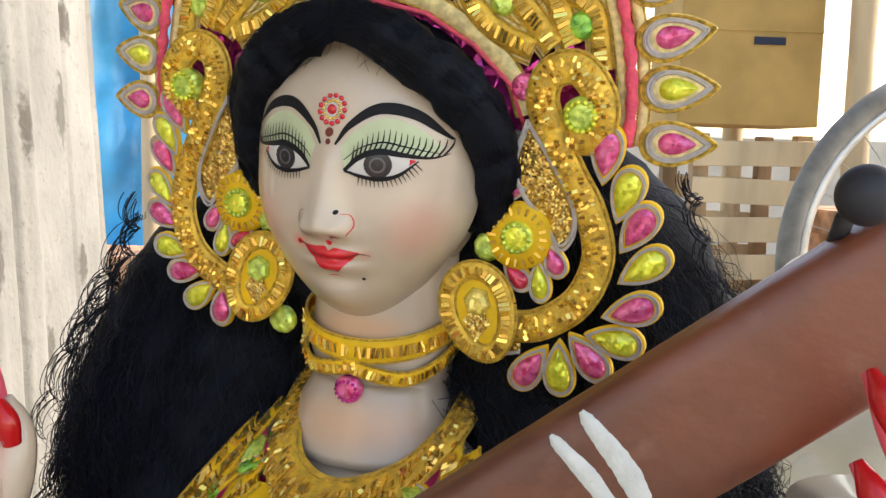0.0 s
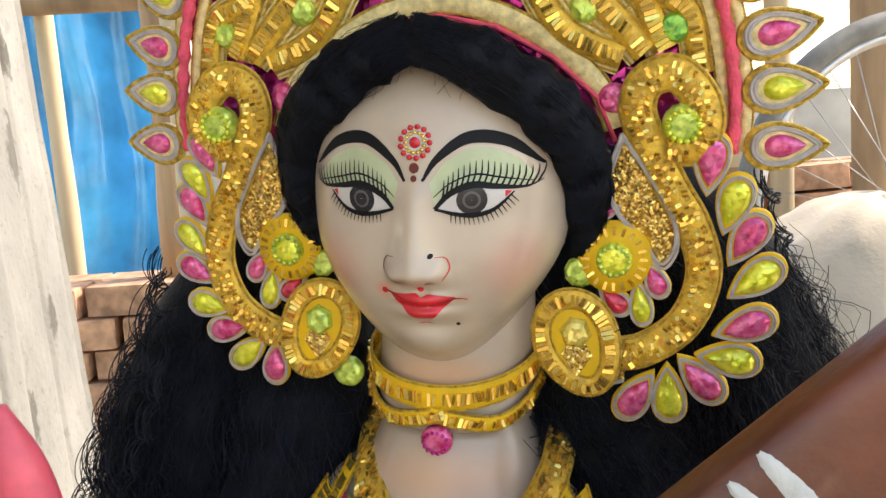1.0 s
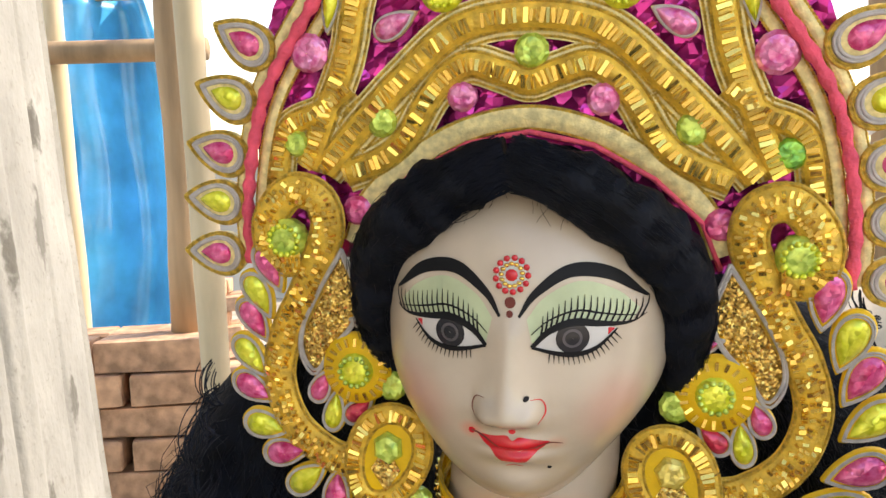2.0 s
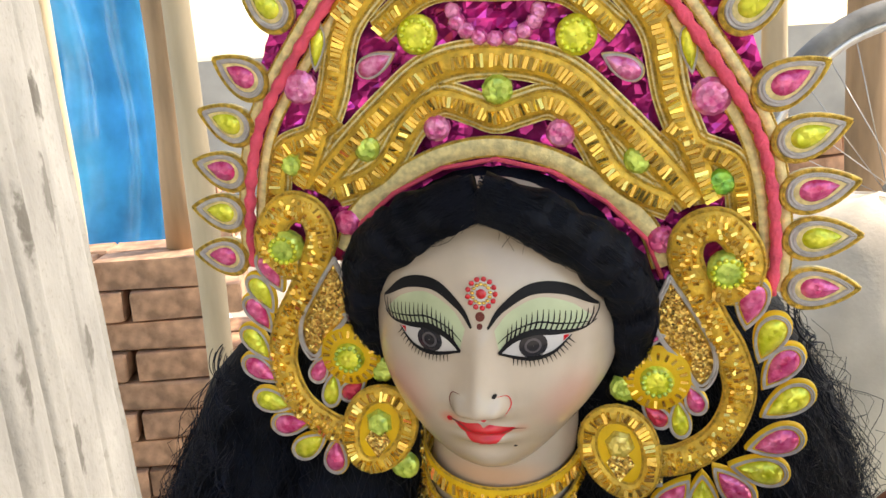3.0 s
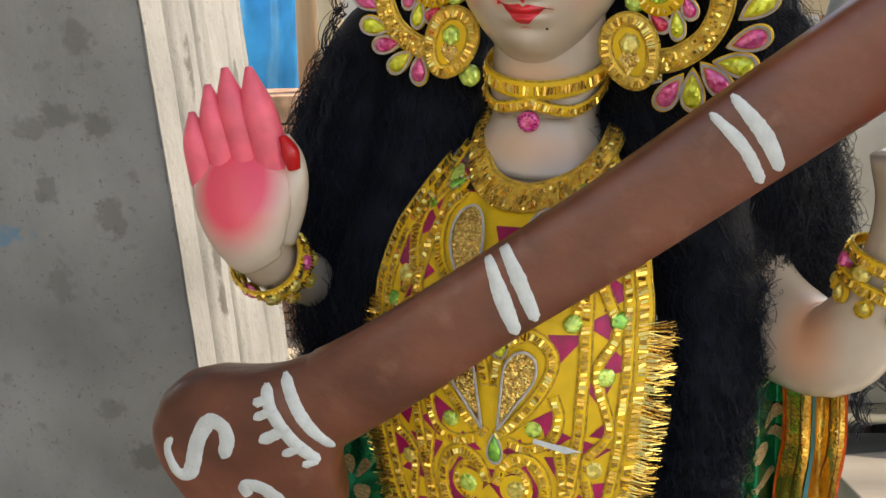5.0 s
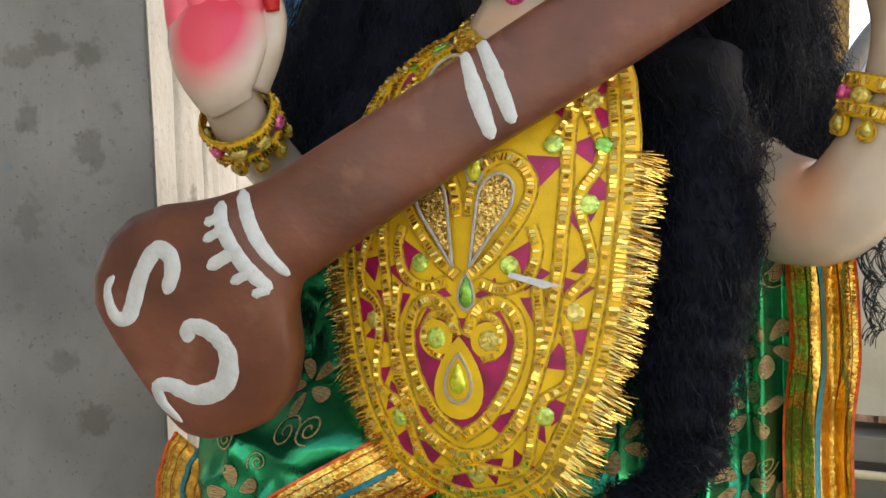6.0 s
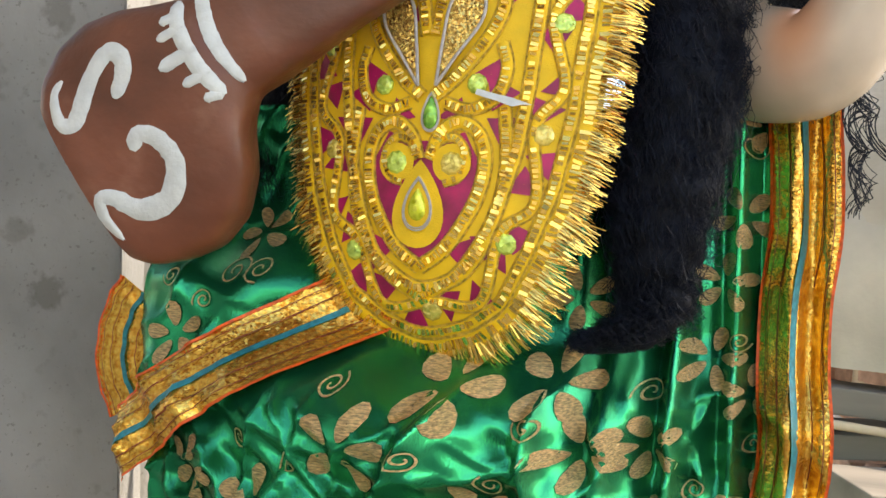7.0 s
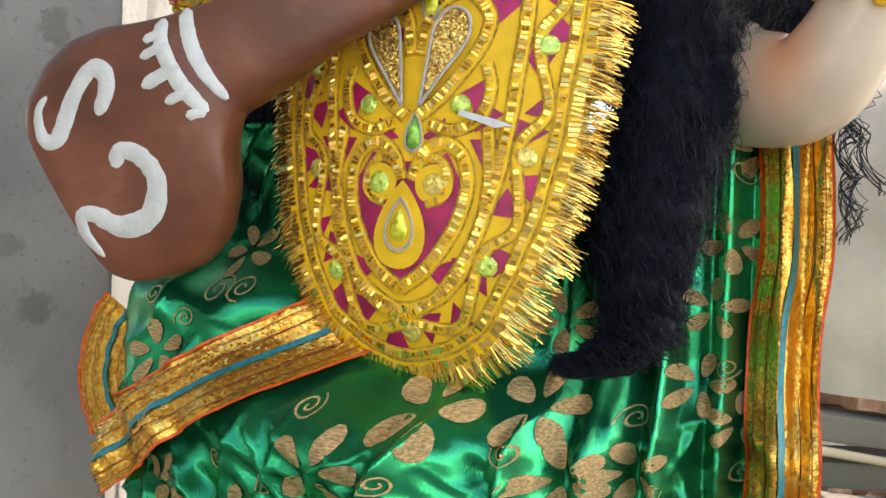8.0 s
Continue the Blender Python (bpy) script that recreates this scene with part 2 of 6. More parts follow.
# ---- mesh helpers ----
class Shape:
    """Collects vertices and faces with a material for each face."""

    def __init__(self):
        self.v, self.f, self.m, self.mats = [], [], [], []

    def slot(self, mat):
        if mat not in self.mats:
            self.mats.append(mat)
        return self.mats.index(mat)

    def add(self, verts, faces, mat):
        k, s = len(self.v), self.slot(mat)
        self.v += [tuple(p) for p in verts]
        self.f += [tuple(i + k for i in f) for f in faces]
        self.m += [s] * len(faces)

    def grid(self, rows, mat, close_u=False, close_v=False):
        nr, nc = len(rows), len(rows[0])
        faces = []
        for i in range(nr if close_v else nr - 1):
            for j in range(nc if close_u else nc - 1):
                a, b2 = i * nc + j, i * nc + (j + 1) % nc
                c, d = ((i + 1) % nr) * nc + (j + 1) % nc, ((i + 1) % nr) * nc + j
                faces.append((a, b2, c, d))
        self.add([p for r in rows for p in r], faces, mat)

    def tube(self, pts, radius, mat, n=8, caps=True, squash=1.0, up=None):
        """A round rod along pts; radius is a number or one for each point."""
        pts = [Vector(p) for p in pts]
        rad = radius if isinstance(radius, (list, tuple)) else [radius] * len(pts)
        rows, ref = [], Vector(up) if up else None
        for i, p in enumerate(pts):
            t = (pts[min(i + 1, len(pts) - 1)] - pts[max(i - 1, 0)]).normalized()
            if ref is None:
                ref = t.orthogonal()
            a = (ref - t * ref.dot(t)).normalized()
            b2 = t.cross(a)
            if up is None:
                ref = a
            rows.append([p + (a * math.cos(q) * squash + b2 * math.sin(q)) * rad[i] for q in [2 * math.pi * k / n for k in range(n)]])
        k = len(self.v)
        self.grid(rows, mat, close_u=True)
        if caps:
            s = self.slot(mat)
            self.f += [tuple(range(k + n - 1, k - 1, -1)), tuple(range(k + (len(pts) - 1) * n, k + len(pts) * n))]
            self.m += [s, s]

    def box(self, m, sx, sy, sz, mat, bevel=0.0):
        bm = bmesh.new()
        bmesh.ops.create_cube(bm, size=1, matrix=Matrix.Diagonal((sx, sy, sz, 1)))
        if bevel:
            bmesh.ops.bevel(bm, geom=bm.edges[:], offset=bevel, segments=2, affect="EDGES", profile=0.6)
        bm.verts.index_update()
        self.add([m @ v.co for v in bm.verts], [[v.index for v in f.verts] for f in bm.faces], mat)
        bm.free()

    def sphere(self, m, mat, nu=16, nv=10):
        rows = [[m @ Vector((math.sin(a) * math.cos(b2), math.sin(a) * math.sin(b2), math.cos(a)))
                 for b2 in [2 * math.pi * j / nu for j in range(nu)]] for a in [0.02 + (math.pi - 0.04) * i / nv for i in range(nv + 1)]]
        self.grid([r[::-1] for r in rows], mat, close_u=True)

    def mesh(self, name, smooth=True):
        me = bpy.data.meshes.new(name)
        me.from_pydata(self.v, [], self.f)
        for mt in self.mats:
            me.materials.append(mt)
        me.polygons.foreach_set("material_index", self.m)
        me.polygons.foreach_set("use_smooth", [smooth] * len(self.f))
        me.update()
        return me


def part(name, shape, parent=None, label="", smooth=True):
    ob = new(name, shape.mesh(name, smooth))
    if parent:
        ob.parent = parent
    if label:
        ob["label"] = label
    return ob


def thing(name, m, label, category, group="", kind=""):
    ob = new(name)
    ob.matrix_world = m
    ob.empty_display_size = 0.02
    return tagged(ob, label, category, group, kind)


def spline(pts, n):
    """n points along a smooth curve through pts."""
    p = [Vector(q) for q in pts]
    p = [p[0] * 2 - p[1]] + p + [p[-1] * 2 - p[-2]]
    dense = []
    for i in range(1, len(p) - 2):
        for k in range(12):
            t = k / 12
            dense.append(0.5 * (2 * p[i] + (p[i + 1] - p[i - 1]) * t + (2 * p[i - 1] - 5 * p[i] + 4 * p[i + 1] - p[i + 2]) * t * t
                                + (3 * p[i] - p[i - 1] - 3 * p[i + 1] + p[i + 2]) * t ** 3))
    dense.append(p[-2])
    run = [0.0]
    for a, b2 in zip(dense, dense[1:]):
        run.append(run[-1] + (b2 - a).length)
    out, j = [], 0
    for k in range(n):
        s = run[-1] * k / (n - 1)
        while j < len(run) - 2 and run[j + 1] < s:
            j += 1
        f = (s - run[j]) / max(1e-9, run[j + 1] - run[j])
        out.append(dense[j].lerp(dense[j + 1], min(1, max(0, f))))
    return out


def lerp(a, b2, t):
    return a + (b2 - a) * t


def step(a, b2, x):
    t = min(1, max(0, (x - a) / (b2 - a)))
    return t * t * (3 - 2 * t)


def bell(x, s):
    return math.exp(-(x / s) ** 2)


# ---- the setting ----
def plain_mesh(name, shape, label, category, kind="structure", smooth=True):
    return tagged(part(name, shape, smooth=smooth), label, category, kind=kind)


def ground():
    s, rnd = Shape(), random.Random(3)
    xs = [-400, -60, -12] + [-6 + 0.25 * i for i in range(49)] + [12, 60, 400]
    rows = [[(x, y, GROUND + 0.02 * noise.noise((x * 1.5, y * 1.5, 0)) + 0.008 * noise.noise((x * 7, y * 7, 3))) for x in xs] for y in xs]
    s.grid(rows, EARTH)
    return plain_mesh("ground", s, "pale dusty bare earth ground of the yard", "ground")


def roof():
    s = Shape()
    # unseen sheet, added to block the sun over the idol but not the post
    s.box(pose(0, 0.32, 2.62), 6.4, 1.32, 0.04, SHADEROOF)
    return plain_mesh("shade_roof", s, "unseen brown roof sheet added to keep sun off the idol", "roof", smooth=False)


def yard_wall():
    s = Shape()
    s.box(pose(0.5, 7.2, GROUND + 0.5), 16, 0.2, 1.0, WALLM)
    return plain_mesh("wall_north", s, "sunlit dusty plaster wall behind the yard", "wall", smooth=False)


def shade_wall():
    s = Shape()
    # unseen blocker, added to cut the sky light on the post's front face
    s.box(pose(-0.92, -0.55, GROUND + 1.09), 0.12, 2.4, 2.18, WALLM)
    return plain_mesh("shade_wall_west", s, "unseen plaster wall added to shade the front of the post", "wall", smooth=False)


def post():
    """Whitewashed square post with vertical ridges, dents and grey blotches."""
    t = thing("post", pose(-0.562, 0.845, GROUND), "whitewashed square post with ridged face and grey blotches", "post", kind="structure")
    s, z1 = Shape(), 2.19
    hx, hy = 0.155, 0.165
    ring = []
    n = 132
    for side in range(4):
        for k in range(n):
            f = -1 + 2 * k / n
            a = [(f * hx, -hy), (hx, f * hy), (-f * hx, hy), (-hx, -f * hy)][side]
            if side == 1:
                d = 0.0
                for c, w, h in ((-0.62, 0.045, -0.010), (-0.15, 0.03, -0.008), (0.02, 0.06, 0.005), (-0.42, 0.07, 0.005), (0.55, 0.022, -0.004)):
                    d += h * bell(f - c, w)
                a = (a[0] + d - 0.006 * abs(f) ** 14, a[1])
            if side == 0:
                a = (a[0], a[1] + 0.006 * abs(f) ** 14)
            ring.append(a)
    rows = []
    for i in range(111):
        z = z1 * i / 110
        lean = -0.055 * (z + GROUND - 1.06)
        rows.append([(x + lean + 0.004 * noise.noise((x * 9, y * 9, z * 2)) + 0.0009 * noise.noise((x * 60, y * 40, z * 22)),
                      y + 0.004 * noise.noise((y * 9, x * 9, z * 2 + 7)) + 0.0009 * noise.noise((x * 40, y * 60, z * 22 + 9)), z) for x, y in ring])
    s.grid(rows, WHITEWASH, close_u=True)
    part("shaft", s, t)
    rnd = random.Random(8)
    # soft damp stains on the front, narrow chips on the ridged side
    front = ((0.074, 0.971), (0.020, 0.695), (0.052, 0.708), (0.084, 0.783), (0.022, 0.534), (-0.053, 0.653), (0.087, 0.602), (0.005, 0.879),
             (0.026, 0.634), (0.090, 0.697), (0.079, 0.334), (0.049, 0.393), (-0.06, 0.80), (-0.10, 0.93), (-0.09, 0.55))
    side = ((-0.106, 0.957), (0.0, 0.866), (-0.063, 0.748), (0.105, 0.720), (0.098, 0.973), (-0.072, 0.543), (-0.072, 0.486), (0.022, 0.644), (0.075, 0.88), (0.03, 1.05))
    spots = [((x - 0.055 * (z + GROUND - 1.06), -hy, z), (rnd.uniform(0.014, 0.026), 0.05, rnd.uniform(0.014, 0.028)), (0.12, 0.112, 0.095), rnd.uniform(0.35, 0.65)) for x, z in front]
    spots += [((hx - 0.055 * (z + GROUND - 1.06), y, z), (0.05, rnd.uniform(0.010, 0.017), rnd.uniform(0.026, 0.045)), (0.085, 0.08, 0.07), rnd.uniform(0.75, 0.95)) for y, z in side]
    spots += [((-0.045, -hy, 0.585), (0.060, 0.05, 0.012), (0.10, 0.24, 0.36), 0.7), ((-0.05, -hy, 0.66), (0.018, 0.05, 0.024), (0.16, 0.09, 0.07), 0.6)]
    blotches(WHITEWASH, spots, 1.7)
    return t


def brick_mesh(seed, sx=0.23, sy=0.11, sz=0.062):
    s, rnd = Shape(), random.Random(seed)
    s.box(Matrix.Identity(4), sx, sy, sz, BRICK, bevel=0.006)
    s.v = [(x + rnd.uniform(-.002, .002), y + rnd.uniform(-.002, .002), z + rnd.uniform(-.002, .002)) for x, y, z in s.v]
    return s.mesh("brick", smooth=False)


def brick_stack(x, y, z, courses, wide, label, turn=0):
    t = thing("brick_stack", pose(x, y, z, 0, 0, turn), label, "brick stack")
    meshes = [brick_mesh(i) for i in range(3)]
    rnd = random.Random(int(x * 100) + 7)
    for c in range(courses):
        shift = 0.06 if c % 2 else 0
        for i in range(wide):
            for j in range(2):
                ob = new("brick", rnd.choice(meshes))
                ob.parent = t
                ob.matrix_local = pose((i - (wide - 1) / 2) * 0.238 + shift + rnd.uniform(-.012, .012), j * 0.125 + rnd.uniform(-.012, .012),
                                       0.033 + c * 0.067, rnd.uniform(-1, 1), 0, rnd.uniform(-5, 5))
    return t


def pole(x, y, z0, z1, r, mat, label, lean=(0, 0), name="wooden_pole"):
    s = Shape()
    pts = [(x + lean[0] * f + 0.006 * math.sin(f * 9), y + lean[1] * f, lerp(z0, z1, f)) for f in [i / 14 for i in range(15)]]
    s.tube(pts, [r * (1 + 0.10 * noise.noise((p[2] * 6, x, y)) + 0.12 * bell((p[2] * 2.2) % 1 - 0.5, 0.06)) for p in pts], mat, n=14)
    return tagged(part(name, s), label, "pole")


def rod_between(name, a, b2, r, mat, label, category, flat=1.0):
    s = Shape()
    pts = [Vector(a).lerp(Vector(b2), i / 8) for i in range(9)]
    s.tube(pts, r, mat, n=10, squash=flat, up=(0, 0, 1))
    return tagged(part(name, s), label, category)


def tarp():
    s = Shape()
    rows = []
    for i in range(41):
        f = i / 40
        rows.append([])
        for j in range(31):
            g = j / 30
            x = lerp(-1.46, -0.68 - 0.16 * (1 - f) ** 2 + 0.05 * f - 0.14 * f ** 4, g)
            z = lerp(1.92, 0.70 + 0.1 * math.sin(g * 5), f)
            y = 3.1 + 0.06 * math.sin(g * 17 + f * 3) + 0.05 * noise.noise((g * 5, f * 4, 1))
            rows[-1].append((x, y, z))
    s.grid(rows, TARP)
    ob = tagged(part("tarpaulin", s), "bright blue plastic tarpaulin hanging in folds", "tarpaulin")
    md = ob.modifiers.new("thick", "SOLIDIFY")
    md.thickness = 0.004
    return ob


def cloth_heap(name, c, r, label, seed, folds=9, mat=CLOTH):
    s = Shape()
    rows = []
    for i in range(41):
        a = (math.pi * 0.5) * (i / 40) ** 0.8
        row = []
        for j in range(96):
            q = 2 * math.pi * j / 96
            k = 1 + 0.07 * math.sin(q * folds + 2.2 * noise.noise((math.cos(q) * 2, math.sin(q) * 2, seed))) * math.sin(a)
            k += 0.16 * noise.noise((math.cos(q) * 1.2 + seed, math.sin(q) * 1.2, a)) + 0.035 * noise.noise((math.cos(q) * 6, math.sin(q) * 6, a * 6 + seed))
            d = math.sin(a) ** 0.8
            row.append((c[0] + r[0] * d * k * math.cos(q), c[1] + r[1] * d * k * math.sin(q), c[2] + r[2] * (math.cos(a) ** 0.75 if a < 1.57 else 0) * (0.8 + 0.2 * k)))
        rows.append(row)
    s.grid([x[::-1] for x in rows], mat, close_u=True)
    return tagged(part(name, s), label, "cloth")


def wheel(c, radius, turn):
    t = thing("bicycle_wheel", pose(*c, 0, 0, turn), "old bicycle wheel with dusty grey tyre and thin spokes", "wheel")
    n = 72
    circle = [(radius * math.cos(2 * math.pi * i / n), 0, radius * math.sin(2 * math.pi * i / n)) for i in range(n + 1)]
    s = Shape()
    s.tube(circle, 0.019, TYRE, n=12, caps=False, up=(0, 1, 0))
    part("tyre", s, t)
    s = Shape()
    s.tube([(x * 0.93, 0, z * 0.93) for x, y, z in circle], 0.011, STEEL, n=8, caps=False, up=(0, 1, 0))
    part("rim", s, t, "dull steel rim")
    s = Shape()
    s.tube([(0, -0.045, 0), (0, 0.045, 0)], 0.02, STEEL, n=12)
    part("hub", s, t)
    for i in range(32):
        q = 2 * math.pi * i / 32
        s = Shape()
        s.tube([(0.018 * math.cos(q + 1.2), 0.03 * (-1) ** i, 0.018 * math.sin(q + 1.2)), (radius * 0.93 * math.cos(q), 0, radius * 0.93 * math.sin(q))], 0.0011, STEEL, n=4)
        part("spoke", s, t)
    return t


def rubble(name, x0, x1, y0, y1, count, mat, label, seed, size=(0.02, 0.06), z=None):
    s, rnd = Shape(), random.Random(seed)
    for i in range(count):
        r = rnd.uniform(*size)
        m = pose(rnd.uniform(x0, x1), rnd.uniform(y0, y1), (GROUND if z is None else z) + r * rnd.uniform(0.2, 0.9),
                 rnd.uniform(0, 360), rnd.uniform(0, 360), rnd.uniform(0, 360))
        bm = bmesh.new()
        bmesh.ops.create_icosphere(bm, subdivisions=1, radius=1)
        bm.verts.index_update()
        sc = (r * rnd.uniform(.6, 1.3), r * rnd.uniform(.6, 1.1), r * rnd.uniform(.4, .8))
        s.add([m @ Vector([q * k * rnd.uniform(.8, 1.2) for q, k in zip(v.co, sc)]) for v in bm.verts], [[v.index for v in f.verts] for f in bm.faces], mat)
        bm.free()
    return tagged(part(name, s, smooth=False), label, "rubble", kind="stuff")


def crate(c, w, d, h, turn, label):
    t = thing("slatted_crate", pose(*c, 0, 0, turn), label, "crate")
    rnd = random.Random(4)
    n = 5
    for side in (-1, 1):
        for i in range(n):
            s = Shape()
            s.box(pose(0, side * d / 2, h * (i + 0.5) / n, rnd.uniform(-2, 2), rnd.uniform(-2, 2), 0), w, 0.014, h / n * 0.66, PALEWOOD, 0.002)
            part("slat", s, t, smooth=False)
    for sx in (-1, 1):
        for sy in (-1, 1):
            s = Shape()
            s.box(pose(sx * (w / 2 - 0.02), sy * (d / 2 - 0.022), h / 2), 0.04, 0.03, h, WOOD, 0.002)
            part("upright", s, t, smooth=False)
    return t


def carton(c, w, d, h, turn):
    t = thing("cardboard_carton", pose(*c, 0, 0, turn), "brown cardboard carton with a dark printed mark", "carton")
    s = Shape()
    s.box(pose(0, 0, h / 2), w, d, h, CARD, 0.004)
    part("body", s, t, smooth=False)
    s = Shape()
    s.box(pose(0, -d / 2 - 0.001, h * 0.62), w * 0.99, 0.004, 0.006, CARD)
    part("seam", s, t, smooth=False)
    s = Shape()
    s.box(pose(w * 0.12, -d / 2 - 0.002, h * 0.55), w * 0.22, 0.003, h * 0.05, NAVY)
    part("printed_mark", s, t, "dark printed bars", smooth=False)
    return t


# ---- the idol: frames of its head and body ----
def basis(origin, r, u):
    r = Vector(r).normalized()
    u = (Vector(u) - r * r.dot(Vector(u))).normalized()
    n = r.cross(u)
    m = Matrix((r, u, n)).transposed().to_4x4()
    m.translation = origin
    return m


HEAD = basis((-0.059, 0.471, 1.2665), (0.953, -0.293, -0.060), (0.03, -0.16, 0.98))
BODY = basis((-0.082, 0.411, 0.90), (0.956, -0.293, 0.0), (0, 0, 1))
HINV = HEAD.inverted()
CM = 0.01


def jaw(u, vv):
    """Half width of the face, in cm: it narrows from the cheeks to the chin."""
    return 7.0 if vv > -0.5 else 7.0 - (2.5 if u > 0 else 1.7) * step(-0.5, -8.5, vv)


def face_w(u, v):
    """Height of the face, in cm, over the plane through the eyes."""
    vv = v + 1.6
    b2 = 8.9 if vv > 0 else 9.0
    r = (abs(u + 0.15) / jaw(u, vv)) ** 2.15 + (abs(vv) / b2) ** 2.4
    w = -7.2 + 7.5 * max(0.0, 1 - r) ** 0.46
    t = min(1, max(0, (0.9 - v) / 4.4))
    if -4.8 < v < 1.8:
        prof = step(1.8, 0.0, v) * (0.28 + 0.95 * t) * (1 - step(-3.4, -4.6, v))
        w += prof * bell(u, 0.80 + 0.42 * t ** 2)
    w += 0.30 * bell(u, 0.80) * bell(v + 3.25, 0.75)
    w += 0.50 * (bell(u - 1.0, 0.48) + bell(u + 1.0, 0.48)) * bell(v + 3.45, 0.52)
    w -= 0.16 * (bell(u - 1.55, 0.25) + bell(u + 1.55, 0.25)) * bell(v + 3.3, 0.6)
    for s in (-1, 1):
        w += 0.34 * bell(u - s * 2.85, 1.7) * bell(v - 0.1, 0.95) - 0.30 * bell(u - s * 2.6, 2.4) * bell(v - 0.0, 1.7)
        w += 0.30 * bell(u - s * 3.7, 1.9) * bell(v + 3.4, 2.0)
    x = u - 0.2
    w += 0.46 * bell(x, 1.35) * (bell(v + 5.0, 0.40) + 1.25 * bell(v + 5.75, 0.42)) - 0.24 * bell(x, 1.3) * bell(v + 5.36, 0.15)
    w -= 0.26 * bell(x, 1.3) * bell(v + 6.6, 0.45) + 0.12 * bell(x, 0.3) * bell(v + 4.45, 0.3)
    w += 0.50 * bell(u - 0.1, 1.4) * bell(v + 7.9, 1.1)
    return w


def fp(u, v, lift=0.02):
    return (u * CM, v * CM, (face_w(u, v) + lift) * CM)


def face_ribbon(s, pts, widths, mat, n=24, lift=0.03):
    c = spline([(p[0], p[1], 0) for p in pts], n)
    wd = spline([(i, w, 0) for i, w in enumerate(widths)], n)
    rows = []
    for i, p in enumerate(c):
        t = (c[min(i + 1, n - 1)] - c[max(i - 1, 0)]).normalized()
        h = max(0.005, wd[i].y) / 2
        rows.append([fp(p.x - t.y * h * k, p.y + t.x * h * k, lift) for k in (-1, -0.33, 0.33, 1)])
    s.grid(rows, mat)


def face_fill(s, top, bottom, mat, lift=0.02, n=24, m=8):
    a, b2 = spline([(*p, 0) for p in top], n), spline([(*p, 0) for p in bottom], n)
    s.grid([[fp(p.x, p.y, lift) for p in [a[i].lerp(b2[i], j / m) for i in range(n)]] for j in range(m + 1)], mat)


def face_disc(s, u, v, r, mat, lift=0.05, n=20, inner=0.0):
    rows = [[fp(u + r * f * math.cos(2 * math.pi * i / n), v + r * f * math.sin(2 * math.pi * i / n), lift) for i in range(n)]
            for f in (max(inner, 0.02), (inner + 1) / 2, 1.0)]
    s.grid(rows, mat, close_u=True)


